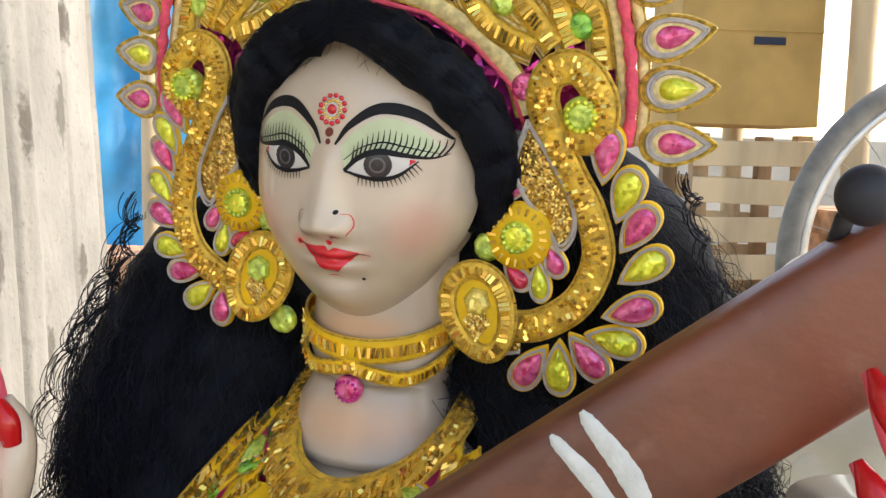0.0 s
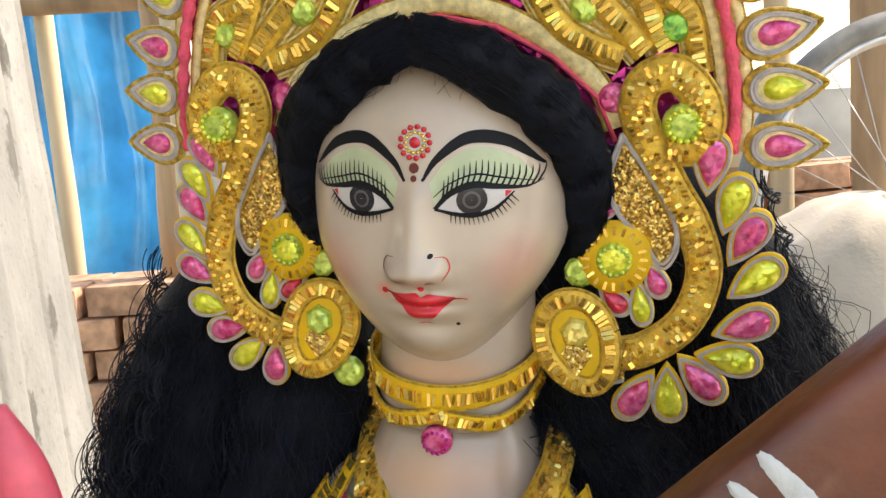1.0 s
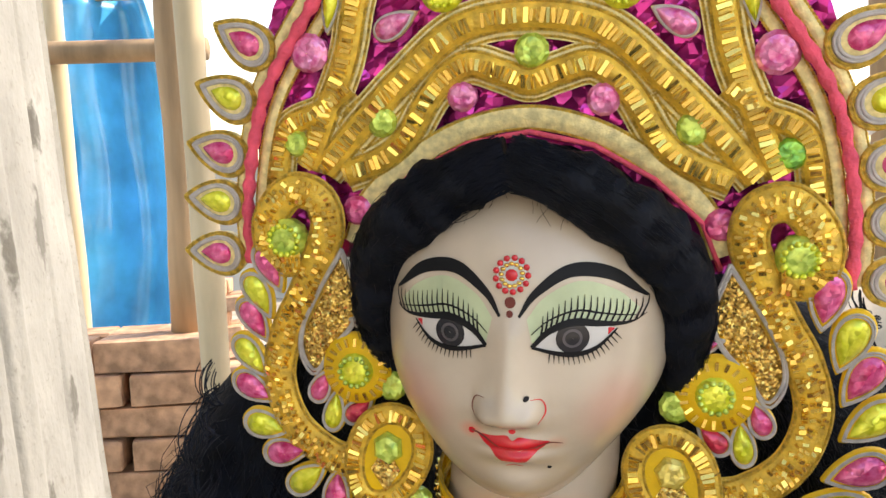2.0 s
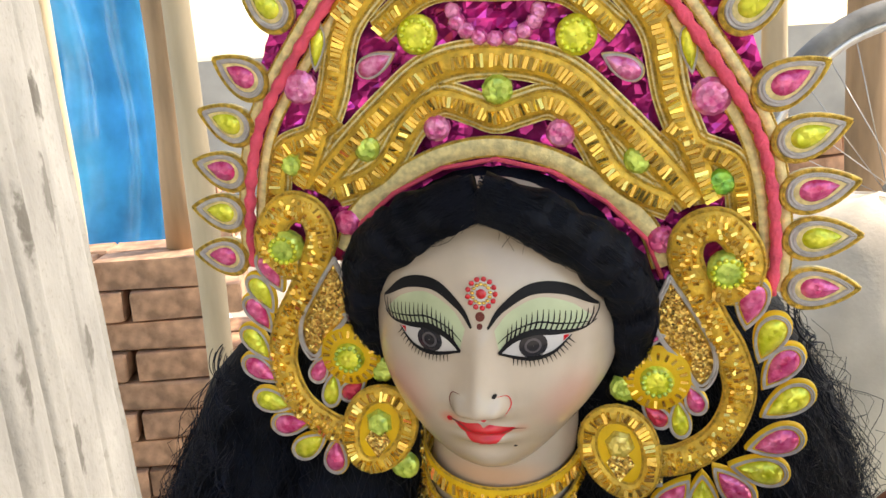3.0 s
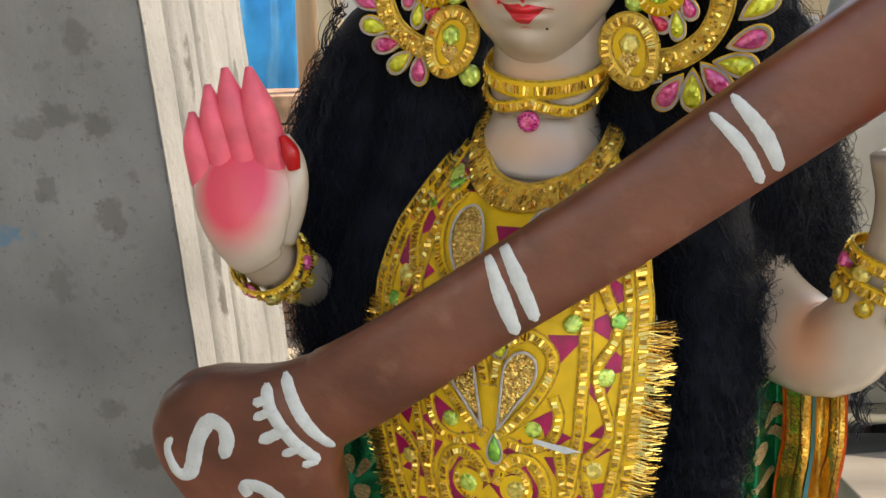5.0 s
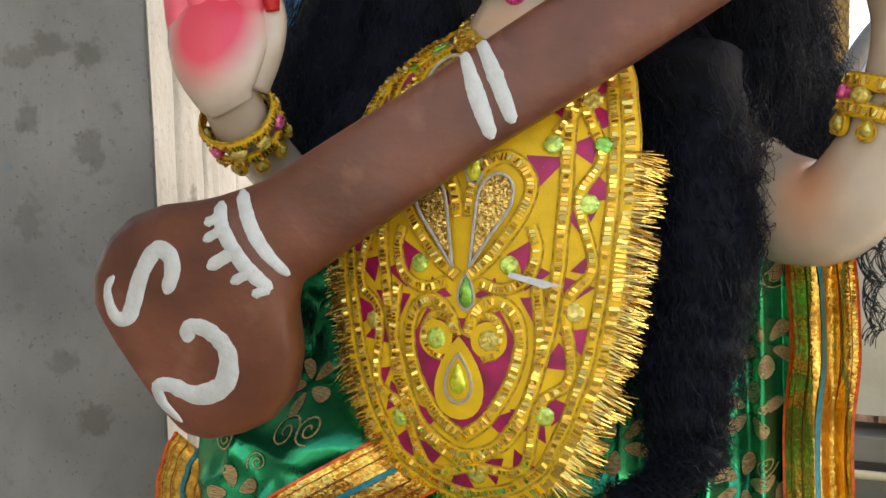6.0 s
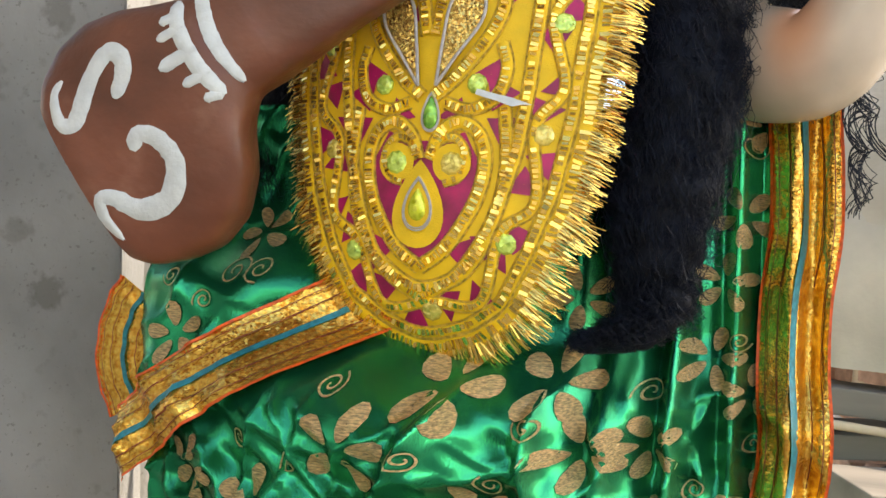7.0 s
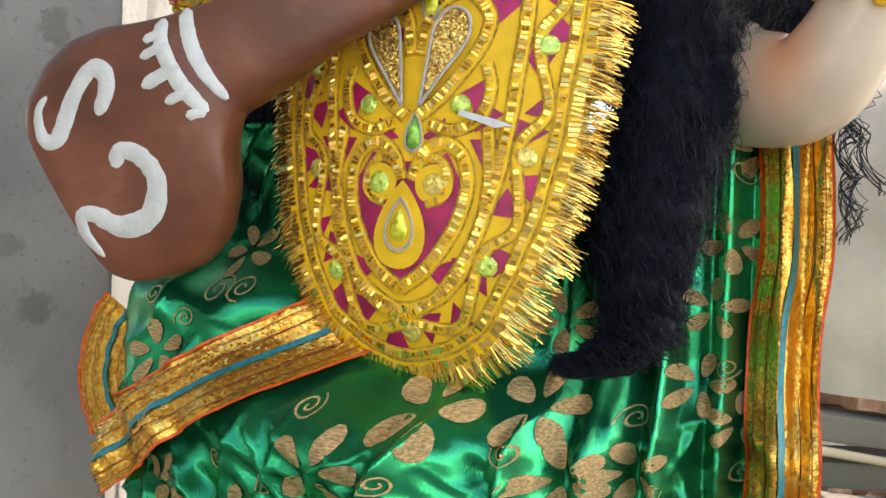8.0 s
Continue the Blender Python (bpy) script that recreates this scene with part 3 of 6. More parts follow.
def idol():
    """The painted clay idol: head, neck, chest, arms and palms in one mesh."""
    s = Shape()
    # head
    rows = []
    for i in range(97):
        f = math.sin(math.pi / 2 * i / 96)
        row = []
        for j in range(160):
            q = 2 * math.pi * j / 160
            vv = math.sin(q)
            b2 = 8.9 if vv > 0 else 9.0
            c, sn = math.cos(q), math.sin(q)
            k = (abs(c) ** 2.15 + abs(sn) ** 2.4) ** (-1 / 2.3)
            v = -1.6 + b2 * sn * f * min(k, 1.03) * 0.985
            u = -0.15 + 0.972 * jaw(c, v + 1.6) * c * f * min(k, 1.04)
            row.append(fp(u, v, 0))
        rows.append(row)
    s.grid(rows, SKIN, close_u=True)
    s.sphere(pose(0, -0.012, -0.078) @ Matrix.Diagonal((0.062, 0.078, 0.045, 1)), SKIN, 32, 20)
    # ears
    for sd in (-1, 1):
        s.sphere(pose(sd * 0.066, -0.018, -0.082, 0, sd * 20, sd * -8) @ Matrix.Diagonal((0.008, 0.026, 0.015, 1)), SKIN)
    # neck and chest
    neck = [(0.0, -0.055, -0.075), (0, -0.09, -0.078), (-0.002, -0.12, -0.080), (-0.002, -0.145, -0.083), (-0.002, -0.165, -0.078), (-0.002, -0.19, -0.075)]
    s.tube(spline(neck, 26), [0.0445 + 0.0025 * bell(i - 13, 1.5) + 0.022 * step(17, 26, i) for i in range(26)], SKIN, n=40, up=(1, 0, 0))
    s.sphere(pose(-0.002, -0.250, -0.062) @ Matrix.Diagonal((0.125, 0.088, 0.068, 1)), SKIN, 40, 24)
    # paint of the face
    for sd in (-1, 1):
        e = lambda pts: [(sd * x + 0.0, y) for x, y in pts]
        lash = e([(1.0, -0.45), (1.7, 0.25), (2.7, 0.62), (3.8, 0.45), (5.0, 0.25), (5.7, 0.42)])
        lower = e([(1.0, -0.45), (1.9, -0.72), (2.8, -0.82), (3.7, -0.58), (4.5, 0.12)])
        face_fill(s, e([(0.75, 0.75), (1.5, 1.7), (2.9, 2.3), (4.4, 1.75), (5.4, 0.75)]), e([(1.0, -0.3), (1.7, 0.3), (2.7, 0.65), (3.8, 0.5), (5.1, 0.33)]), LIDGREEN, 0.012)
        face_fill(s, e([(1.1, -0.45), (1.8, 0.22), (2.7, 0.55), (3.7, 0.4), (4.45, 0.15)]), e([(1.1, -0.47), (1.9, -0.68), (2.8, -0.76), (3.7, -0.52), (4.45, 0.12)]), EYEWHITE, 0.03)
        face_fill(s, e([(4.12, 0.22), (4.25, 0.2), (4.4, 0.15)]), e([(4.12, -0.1), (4.25, 0.0), (4.4, 0.13)]), LIP, 0.038, 8, 3)
        face_disc(s, sd * 2.68, -0.08, 0.70, IRIS, 0.045)
        face_disc(s, sd * 2.68, -0.08, 0.42, IRISRING, 0.055, inner=0.72)
        face_ribbon(s, lash, [0.18, 0.28, 0.32, 0.26, 0.15, 0.04], LINE, 30, 0.06)
        face_ribbon(s, e([(0.95, 0.1), (1.7, 0.72), (2.8, 1.08), (3.9, 0.85), (5.35, 0.45)]), [0.04, 0.07, 0.09, 0.07, 0.03], LINE, 26, 0.045)
        face_ribbon(s, lower, [0.12, 0.20, 0.24, 0.18, 0.07], LINE, 26, 0.06)
        face_ribbon(s, e([(0.42, 0.85), (1.1, 1.85), (2.5, 2.75), (4.2, 2.45), (5.75, 1.15)]), [0.12, 0.42, 0.58, 0.46, 0.10], LINE, 34, 0.05)
        c1 = spline([(*p, 0) for p in lash], 21)
        c2 = spline([(*p, 0) for p in lower], 21)
        for i in range(2, 20):
            p, f = c1[i], i / 20
            dx = sd * (0.25 + 0.5 * (f - 0.3))
            face_ribbon(s, [(p.x, p.y), (p.x + dx * 0.5, p.y + 0.5), (p.x + dx * 0.55, p.y + 1.1 - 0.45 * abs(f - 0.45))], [0.10, 0.08, 0.025], LINE, 6, 0.05)
        for i in range(4, 20):
            p, f = c2[i], i / 20
            dx = sd * (0.02 + 0.6 * (f - 0.3))
            face_ribbon(s, [(p.x, p.y), (p.x + dx * 0.45, p.y - 0.22), (p.x + dx * 0.8, p.y - 0.5 + 0.1 * f)], [0.07, 0.05, 0.02], LINE, 5, 0.05)
        face_ribbon(s, [(sd * 1.0, -2.65), (sd * 1.45, -2.75), (sd * 1.62, -3.3), (sd * 1.3, -3.85)], [0.02, 0.05, 0.06, 0.03], LIP if sd > 0 else MAROON, 14, 0.04)
        face_ribbon(s, [(sd * 0.5, -4.02), (sd * 0.75, -3.86), (sd * 1.0, -3.98)], [0.04, 0.17, 0.04], MAROON, 10, 0.04)
    # lips
    face_fill(s, [(-1.45, -4.66), (-0.75, -4.68), (-0.15, -4.62), (0.15, -4.80), (0.45, -4.66), (1.0, -4.72), (1.75, -4.86)],
              [(-1.45, -4.70), (-0.85, -5.45), (-0.25, -6.02), (0.15, -6.12), (0.55, -6.06), (1.05, -5.55), (1.75, -4.90)], LIP, 0.03, 30, 12)
    face_ribbon(s, [(-1.75, -4.55), (-1.2, -4.75), (-0.4, -5.2), (0.2, -5.35), (0.8, -5.25), (1.7, -4.95), (2.3, -5.05)], [0.1, 0.08, 0.05, 0.05, 0.05, 0.07, 0.04], MAROON, 30, 0.045)
    face_disc(s, 0.12, -4.42, 0.16, LIP, 0.04)
    face_disc(s, 1.65, -6.55, 0.10, LINE, 0.04)
    face_disc(s, -1.72, -4.58, 0.16, LIP, 0.045)
    face_ribbon(s, [(-0.3, -6.5), (0.15, -6.4), (0.5, -6.5)], [0.03, 0.07, 0.03], LIP, 8, 0.04)
    face_disc(s, 0.02, 1.45, 0.24, MAROON, 0.05)
    face_disc(s, 0.02, 0.98, 0.15, MAROON, 0.05)
    face_disc(s, 0.85, -2.55, 0.12, LINE, 0.05)
    # arms and fingers, given in world metres
    def arm(pts, rad, mat=SKIN, n=22, k=24, squash=1.0, up=None):
        p = spline(pts, k)
        r = [v.y for v in spline([(i, q, 0) for i, q in enumerate(rad)], k)]
        s.tube([HINV @ q for q in p], r, mat, n=n, squash=squash, up=(HINV.to_3x3() @ Vector(up)) if up else None)
    # raised hand, palm to the front
    arm([(-0.232, 0.62, 0.965), (-0.251, 0.55, 0.998), (-0.262, 0.495, 1.027), (-0.266, 0.470, 1.052)], [0.028, 0.024, 0.023, 0.022], n=24, k=24)
    arm([(-0.259, 0.462, 1.034), (-0.264, 0.458, 1.045), (-0.269, 0.461, 1.068), (-0.272, 0.471, 1.097), (-0.273, 0.480, 1.118)],
        [0.017, 0.029, 0.037, 0.0385, 0.030], squash=0.40, up=(0, 1, 0), n=32, k=34)
    for x0, x1, z0, z1, r in ((-0.301, -0.306, 1.085, 1.150, 0.0108), (-0.284, -0.292, 1.092, 1.170, 0.0115), (-0.266, -0.278, 1.095, 1.182, 0.012), (-0.247, -0.260, 1.09, 1.182, 0.0125)):
        arm([(x0, 0.478, z0 - 0.02), (x0, 0.477, z0), (lerp(x0, x1, .3), 0.474, lerp(z0, z1, .35)), (lerp(x0, x1, .75), 0.472, lerp(z0, z1, .7)), (x1, 0.470, z1)],
            [r * 0.6, r, r * 1.12, r * 0.98, r * 0.22], PALM, n=14)
    arm([(-0.247, 0.474, 1.050), (-0.236, 0.474, 1.085), (-0.234, 0.478, 1.112), (-0.238, 0.474, 1.130)], [0.012, 0.013, 0.011, 0.004], n=12)
    arm([(-0.231, 0.468, 1.106), (-0.233, 0.466, 1.120), (-0.238, 0.467, 1.131)], [0.005, 0.0066, 0.003], NAIL, n=10)
    # arm that holds the instrument
    arm([(0.10, 0.60, 1.06), (0.125, 0.54, 0.985), (0.152, 0.485, 0.962), (0.172, 0.455, 0.966), (0.190, 0.435, 1.005), (0.200, 0.425, 1.045), (0.206, 0.42, 1.085), (0.205, 0.418, 1.115)],
        [0.045, 0.044, 0.042, 0.040, 0.034, 0.027, 0.026, 0.034], n=28, k=44)
    arm([(0.208, 0.41, 1.10), (0.215, 0.375, 1.12), (0.205, 0.352, 1.135), (0.188, 0.345, 1.145)], [0.02, 0.021, 0.018, 0.010], PALM)
    for a, z in ((0.172, 1.192), (0.170, 1.156), (0.176, 1.128)):
        arm([(0.212, 0.372, z - 0.055), (0.196, 0.345, z - 0.035), (0.182, 0.341, z - 0.014), (a + 0.002, 0.347, z + 0.002)], [0.010, 0.011, 0.009, 0.003], PALM, n=12)
        arm([(a + 0.011, 0.334, z - 0.020), (a + 0.006, 0.335, z - 0.009), (a + 0.001, 0.342, z + 0.004)], [0.0045, 0.0062, 0.002], NAIL, n=10)
    ob = part("idol_statue", s)
    ob.matrix_world = HEAD
    hp = HINV @ Vector((-0.273, 0.460, 1.094))
    el = HINV @ Vector((0.150, 0.45, 0.975))
    blotches(SKIN, [((-0.043, -0.036, -0.015), (0.027, 0.026, 0.03), (0.66, 0.25, 0.19), 0.48), ((0.045, -0.036, -0.015), (0.027, 0.026, 0.03), (0.66, 0.25, 0.19), 0.40),
                    ((-0.018, -0.046, 0.004), (0.009, 0.007, 0.012), (0.80, 0.16, 0.08), 0.5), ((0.022, -0.051, 0.004), (0.009, 0.007, 0.012), (0.80, 0.16, 0.08), 0.5),
                    ((0.0, -0.105, -0.035), (0.05, 0.014, 0.03), (0.80, 0.42, 0.22), 0.5), ((0.0, -0.165, -0.04), (0.06, 0.022, 0.05), (0.80, 0.42, 0.22), 0.6),
                    (hp, (0.044, 0.060, 0.07), (0.80, 0.07, 0.12), 1.5), (el, (0.035, 0.05, 0.05), (0.70, 0.26, 0.10), 0.7)])
    return tagged(ob, "painted clay idol with pale face, red lips and raised pink palm", "statue")


# ---- hair ----
LOCKS = {
    "left_outer": ([(-0.108, 0.67, 1.26), (-0.178, 0.665, 1.19), (-0.212, 0.640, 1.10), (-0.218, 0.61, 1.00), (-0.218, 0.565, 0.90), (-0.22, 0.54, 0.85)], [0.016, 0.046, 0.058, 0.054, 0.044, 0.02]),
    "left_inner": ([(-0.115, 0.66, 1.25), (-0.128, 0.635, 1.17), (-0.145, 0.60, 1.08), (-0.172, 0.555, 1.00), (-0.195, 0.52, 0.92)], [0.045, 0.052, 0.05, 0.045, 0.025]),
    "right_outer": ([(0.05, 0.62, 1.29), (0.100, 0.61, 1.225), (0.128, 0.60, 1.15), (0.132, 0.575, 1.06), (0.115, 0.54, 0.98)], [0.024, 0.056, 0.068, 0.058, 0.03]),
    "right_far": ([(0.12, 0.63, 1.17), (0.155, 0.60, 1.09), (0.170, 0.585, 1.00), (0.165, 0.575, 0.93)], [0.035, 0.05, 0.048, 0.03]),
    "right_inner": ([(0.02, 0.62, 1.22), (0.042, 0.59, 1.15), (0.057, 0.555, 1.08), (0.075, 0.505, 1.00)], [0.05, 0.05, 0.05, 0.04]),
    "right_front": ([(0.075, 0.52, 1.07), (0.081, 0.49, 1.00), (0.079, 0.462, 0.93), (0.071, 0.452, 0.88), (0.067, 0.448, 0.82), (0.067, 0.446, 0.785)], [0.045, 0.043, 0.038, 0.034, 0.030, 0.020]),
    "right_tail": ([(0.074, 0.440, 0.805), (0.060, 0.436, 0.782), (0.042, 0.434, 0.772), (0.020, 0.434, 0.766)], [0.020, 0.018, 0.013, 0.007]),
}


def wig():
    t = thing("wig", Matrix.Translation((-0.04, 0.60, 1.25)), "long frizzy black wig parted over the forehead", "wig")
    inv = t.matrix_world.inverted()
    # parted front
    s = Shape()
    for sd in (-1, 1):
        top = [(-0.3, 7.35, -1.7), (sd * 2.3, 6.45, -1.7), (sd * 4.75, 4.8, -2.5), (sd * 6.75, 2.5, -4.0), (sd * 7.5, -0.3, -5.2), (sd * 7.4, -3.0, -6.0), (sd * 7.0, -6.5, -7.2)]
        p = [inv @ (HEAD @ (q * CM)) for q in spline(top, 44)]
        r = [0.0092 + 0.0066 * math.sin(math.pi * min(1, (i + 3) / 40)) + 0.0022 * noise.noise((i * 0.5, sd, 1)) for i in range(44)]
        s.tube(p, r, HAIR, n=20)
    s.v = [(x + 0.0032 * noise.noise((x * 95, y * 95, z * 95)), y + 0.0032 * noise.noise((x * 95 + 7, y * 95, z * 95)), z + 0.0036 * noise.noise((x * 95, y * 95 + 5, z * 95))) for x, y, z in s.v]
    s.sphere(inv @ HEAD @ pose(0.0, 0.005, -0.085) @ Matrix.Diagonal((0.080, 0.076, 0.062, 1)), HAIR, 36, 24)
    part("parted_front", s, t)
    s2 = Shape()
    rnd = random.Random(21)
    for sd in (-1, 1):
        for i in range(260):
            a0 = rnd.uniform(-1.2, 1.2)
            off = rnd.uniform(0.95, 1.06) + (rnd.uniform(0.05, 0.2) if rnd.random() < 0.08 else 0)
            base = [(-0.3, 7.35, -1.7), (sd * 2.3, 6.45, -1.7), (sd * 4.75, 4.8, -2.5), (sd * 6.75, 2.5, -4.0), (sd * 7.5, -0.3, -5.2), (sd * 7.4, -3.0, -6.0), (sd * 7.0, -6.5, -7.2)]
            c = spline(base, 26)
            pts = []
            for k, q in enumerate(c):
                rr = (0.95 + 0.50 * math.sin(math.pi * min(1, (k + 3) / 24))) * off
                nrm = Vector((sd * 0.25 + q.x * 0.09, q.y * 0.09, 0))
                nrm.normalize()
                o = nrm * (rr * math.sin(a0)) + Vector((0, 0, rr * math.cos(a0)))
                pts.append(inv @ (HEAD @ ((q + o + Vector((0.15 * math.sin(k * 1.1 + i), 0.15 * math.cos(k * 1.3 + i), 0.05 * math.sin(k * 1.7 + i)))) * CM)))
            s2.tube(pts, 0.00016, STRAND, n=3, caps=False)
    tagged(part("front_hair", s2, t), kind="stuff")
    # hanging locks with wavy strands
    for name, (pts, rad) in LOCKS.items():
        s = Shape()
        n = 40
        c = [inv @ q for q in spline(pts, n)]
        r = [v.y for v in spline([(i, q, 0) for i, q in enumerate(rad)], n)]
        s.tube(c, [x * 0.93 * (1 + 0.10 * noise.noise((i * 0.45, x * 40, 2))) for i, x in enumerate(r)], HAIR, n=24)
        s.v = [(x + 0.005 * noise.noise((x * 45, y * 45, z * 70)), y + 0.005 * noise.noise((x * 45, y * 45, z * 70 + 9)), z) for x, y, z in s.v]
        lock = part("lock", s, t)
        st = Shape()
        count = 1000 if "outer" in name else 760
        for i in range(count):
            wild = 1.0
            q0, k = rnd.uniform(0, 2 * math.pi), rnd.uniform(0.86, 1.06)
            if rnd.random() < 0.30:
                k *= rnd.uniform(1.02, 1.20)
                wild = 2.4
            amp, fr, ph = rnd.uniform(0.0012, 0.0036), rnd.uniform(0.9, 2.3), rnd.uniform(0, 6)
            amp *= wild
            front = name == "right_front"
            if front and wild < 2:
                amp, fr, ph = rnd.uniform(0.0022, 0.0034), 2.1, rnd.uniform(-0.5, 0.5) + 1.4 * math.sin(q0)
            a, b2 = rnd.randint(0, n // 2), n
            if rnd.random() < 0.6:
                b2 = rnd.randint(a + 9, n)
            line = []
            for j in range(a, b2):
                u1 = Vector((1, 0, 0))
                u2 = Vector((0, -1, 0.1))
                q = q0 + 0.012 * (j - a) * math.sin(ph)
                w = r[j] * k
                line.append(c[j] + u1 * (w * math.cos(q) + amp * math.sin(fr * j + ph)) + u2 * (w * math.sin(q) + amp * math.cos(fr * j + ph)) + Vector((0, 0, amp * math.sin(fr * j * 0.7))))
            st.tube(line, rnd.uniform(0.00014, 0.00032), STRAND, n=3, caps=False)
        tagged(part("loose_hair", st, lock), kind="stuff")
    # short springy curls standing out of the mass
    for name in ("left_outer", "right_outer", "right_far", "right_front"):
        pts, rad = LOCKS[name]
        c = [inv @ q for q in spline(pts, 40)]
        r = [v.y for v in spline([(i, q, 0) for i, q in enumerate(rad)], 40)]
        st = Shape()
        for i in range(900 if name != "right_front" else 320):
            j, q = rnd.randint(3, 38), rnd.uniform(math.pi * 0.1, math.pi * 0.9) if rnd.random() < 0.55 else (rnd.uniform(-0.5, 0.3) if not name.startswith("left") else math.pi + rnd.uniform(-0.3, 0.5))
            o = Vector((math.cos(q), -math.sin(q), 0))
            root = c[j] + o * r[j] * rnd.uniform(0.88, 1.0)
            curl, turns, reach = rnd.uniform(0.0014, 0.0042), rnd.uniform(1.2, 3.2), rnd.uniform(0.004, 0.016)
            fall, ph = rnd.uniform(0.006, 0.022), rnd.uniform(0, 6)
            line = []
            for k in range(22):
                f = k / 21
                w = 2 * math.pi * turns * f + ph
                line.append(root + o * reach * f + Vector((0, 0, -fall * f)) + (o * math.cos(w) + Vector((0, 0, 1)) * math.sin(w) + o.cross(Vector((0, 0, 1))) * 0.5 * math.sin(w * 0.9)) * curl * min(1, f * 3))
            st.tube(line, rnd.uniform(0.00013, 0.0003), STRAND, n=3, caps=False)
        tagged(part("frizz", st, t), kind="stuff")
    # fine stray hairs over the forehead
    st = Shape()
    for i in range(34):
        u = rnd.uniform(-4.6, 4.6)
        v = 6.4 - 0.10 * u * u + rnd.uniform(-0.3, 0.2)
        l, b3 = rnd.uniform(0.5, 1.5), rnd.uniform(-0.5, 0.5)
        st.tube([inv @ (HEAD @ Vector(fp(u + b3 * f * l + 0.16 * math.sin(5 * f + i), v - l * f, 0.12))) for f in [k / 8 for k in range(9)]], 0.00011, STRAND, n=3, caps=False)
    tagged(part("stray_hair", st, t), kind="stuff")
    # loose ringlets at the outer edge
    ring = [((-0.222, 0.585, 1.235), (-0.245, 0.575, 1.13), 5), ((-0.235, 0.58, 1.20), (-0.262, 0.565, 1.08), 6), ((-0.225, 0.575, 1.18), (-0.25, 0.56, 1.05), 6),
            ((-0.245, 0.57, 1.14), (-0.268, 0.55, 1.02), 5), ((-0.21, 0.59, 1.225), (-0.235, 0.57, 1.15), 4), ((0.135, 0.56, 1.26), (0.178, 0.55, 1.17), 5),
            ((0.155, 0.56, 1.21), (0.188, 0.55, 1.10), 5), ((0.20, 0.50, 1.0), (0.212, 0.515, 0.865), 6), ((0.215, 0.505, 0.99), (0.225, 0.52, 0.875), 5), ((0.205, 0.51, 1.01), (0.235, 0.52, 0.90), 5)]
    for a, b2, turns in ring:
        turns = max(3, turns - 1)
        ph0, r0 = rnd.uniform(0, 6), rnd.uniform(0.0030, 0.0062)
        a = (a[0] + (0.010 if a[0] < 0 else 0), a[1], a[2])
        for k in range(10):
            st = Shape()
            ph, rr = ph0 + rnd.uniform(-0.7, 0.7), r0 * rnd.uniform(0.55, 1.25)
            o = Vector((rnd.uniform(-.005, .004), rnd.uniform(-.006, .006), rnd.uniform(-.004, .004)))
            line = []
            for i in range(turns * 14 + 1):
                f = i / (turns * 14)
                q = 2 * math.pi * turns * (f + 0.06 * math.sin(5 * f + ph0 * 4)) + ph
                g = rr * (1.15 - 0.5 * f) * min(1, 0.25 + f * 4)
                line.append(inv @ (Vector(a).lerp(Vector(b2), f) + o + Vector((g * math.cos(q) + 0.006 * math.sin(4 * f + ph0), g * math.sin(q) * 0.7, g * 0.9 * math.sin(q)))))
            st.tube(line, rnd.uniform(0.00022, 0.0005), STRAND, n=4, caps=False)
            part("ringlet", st, t)
    return t


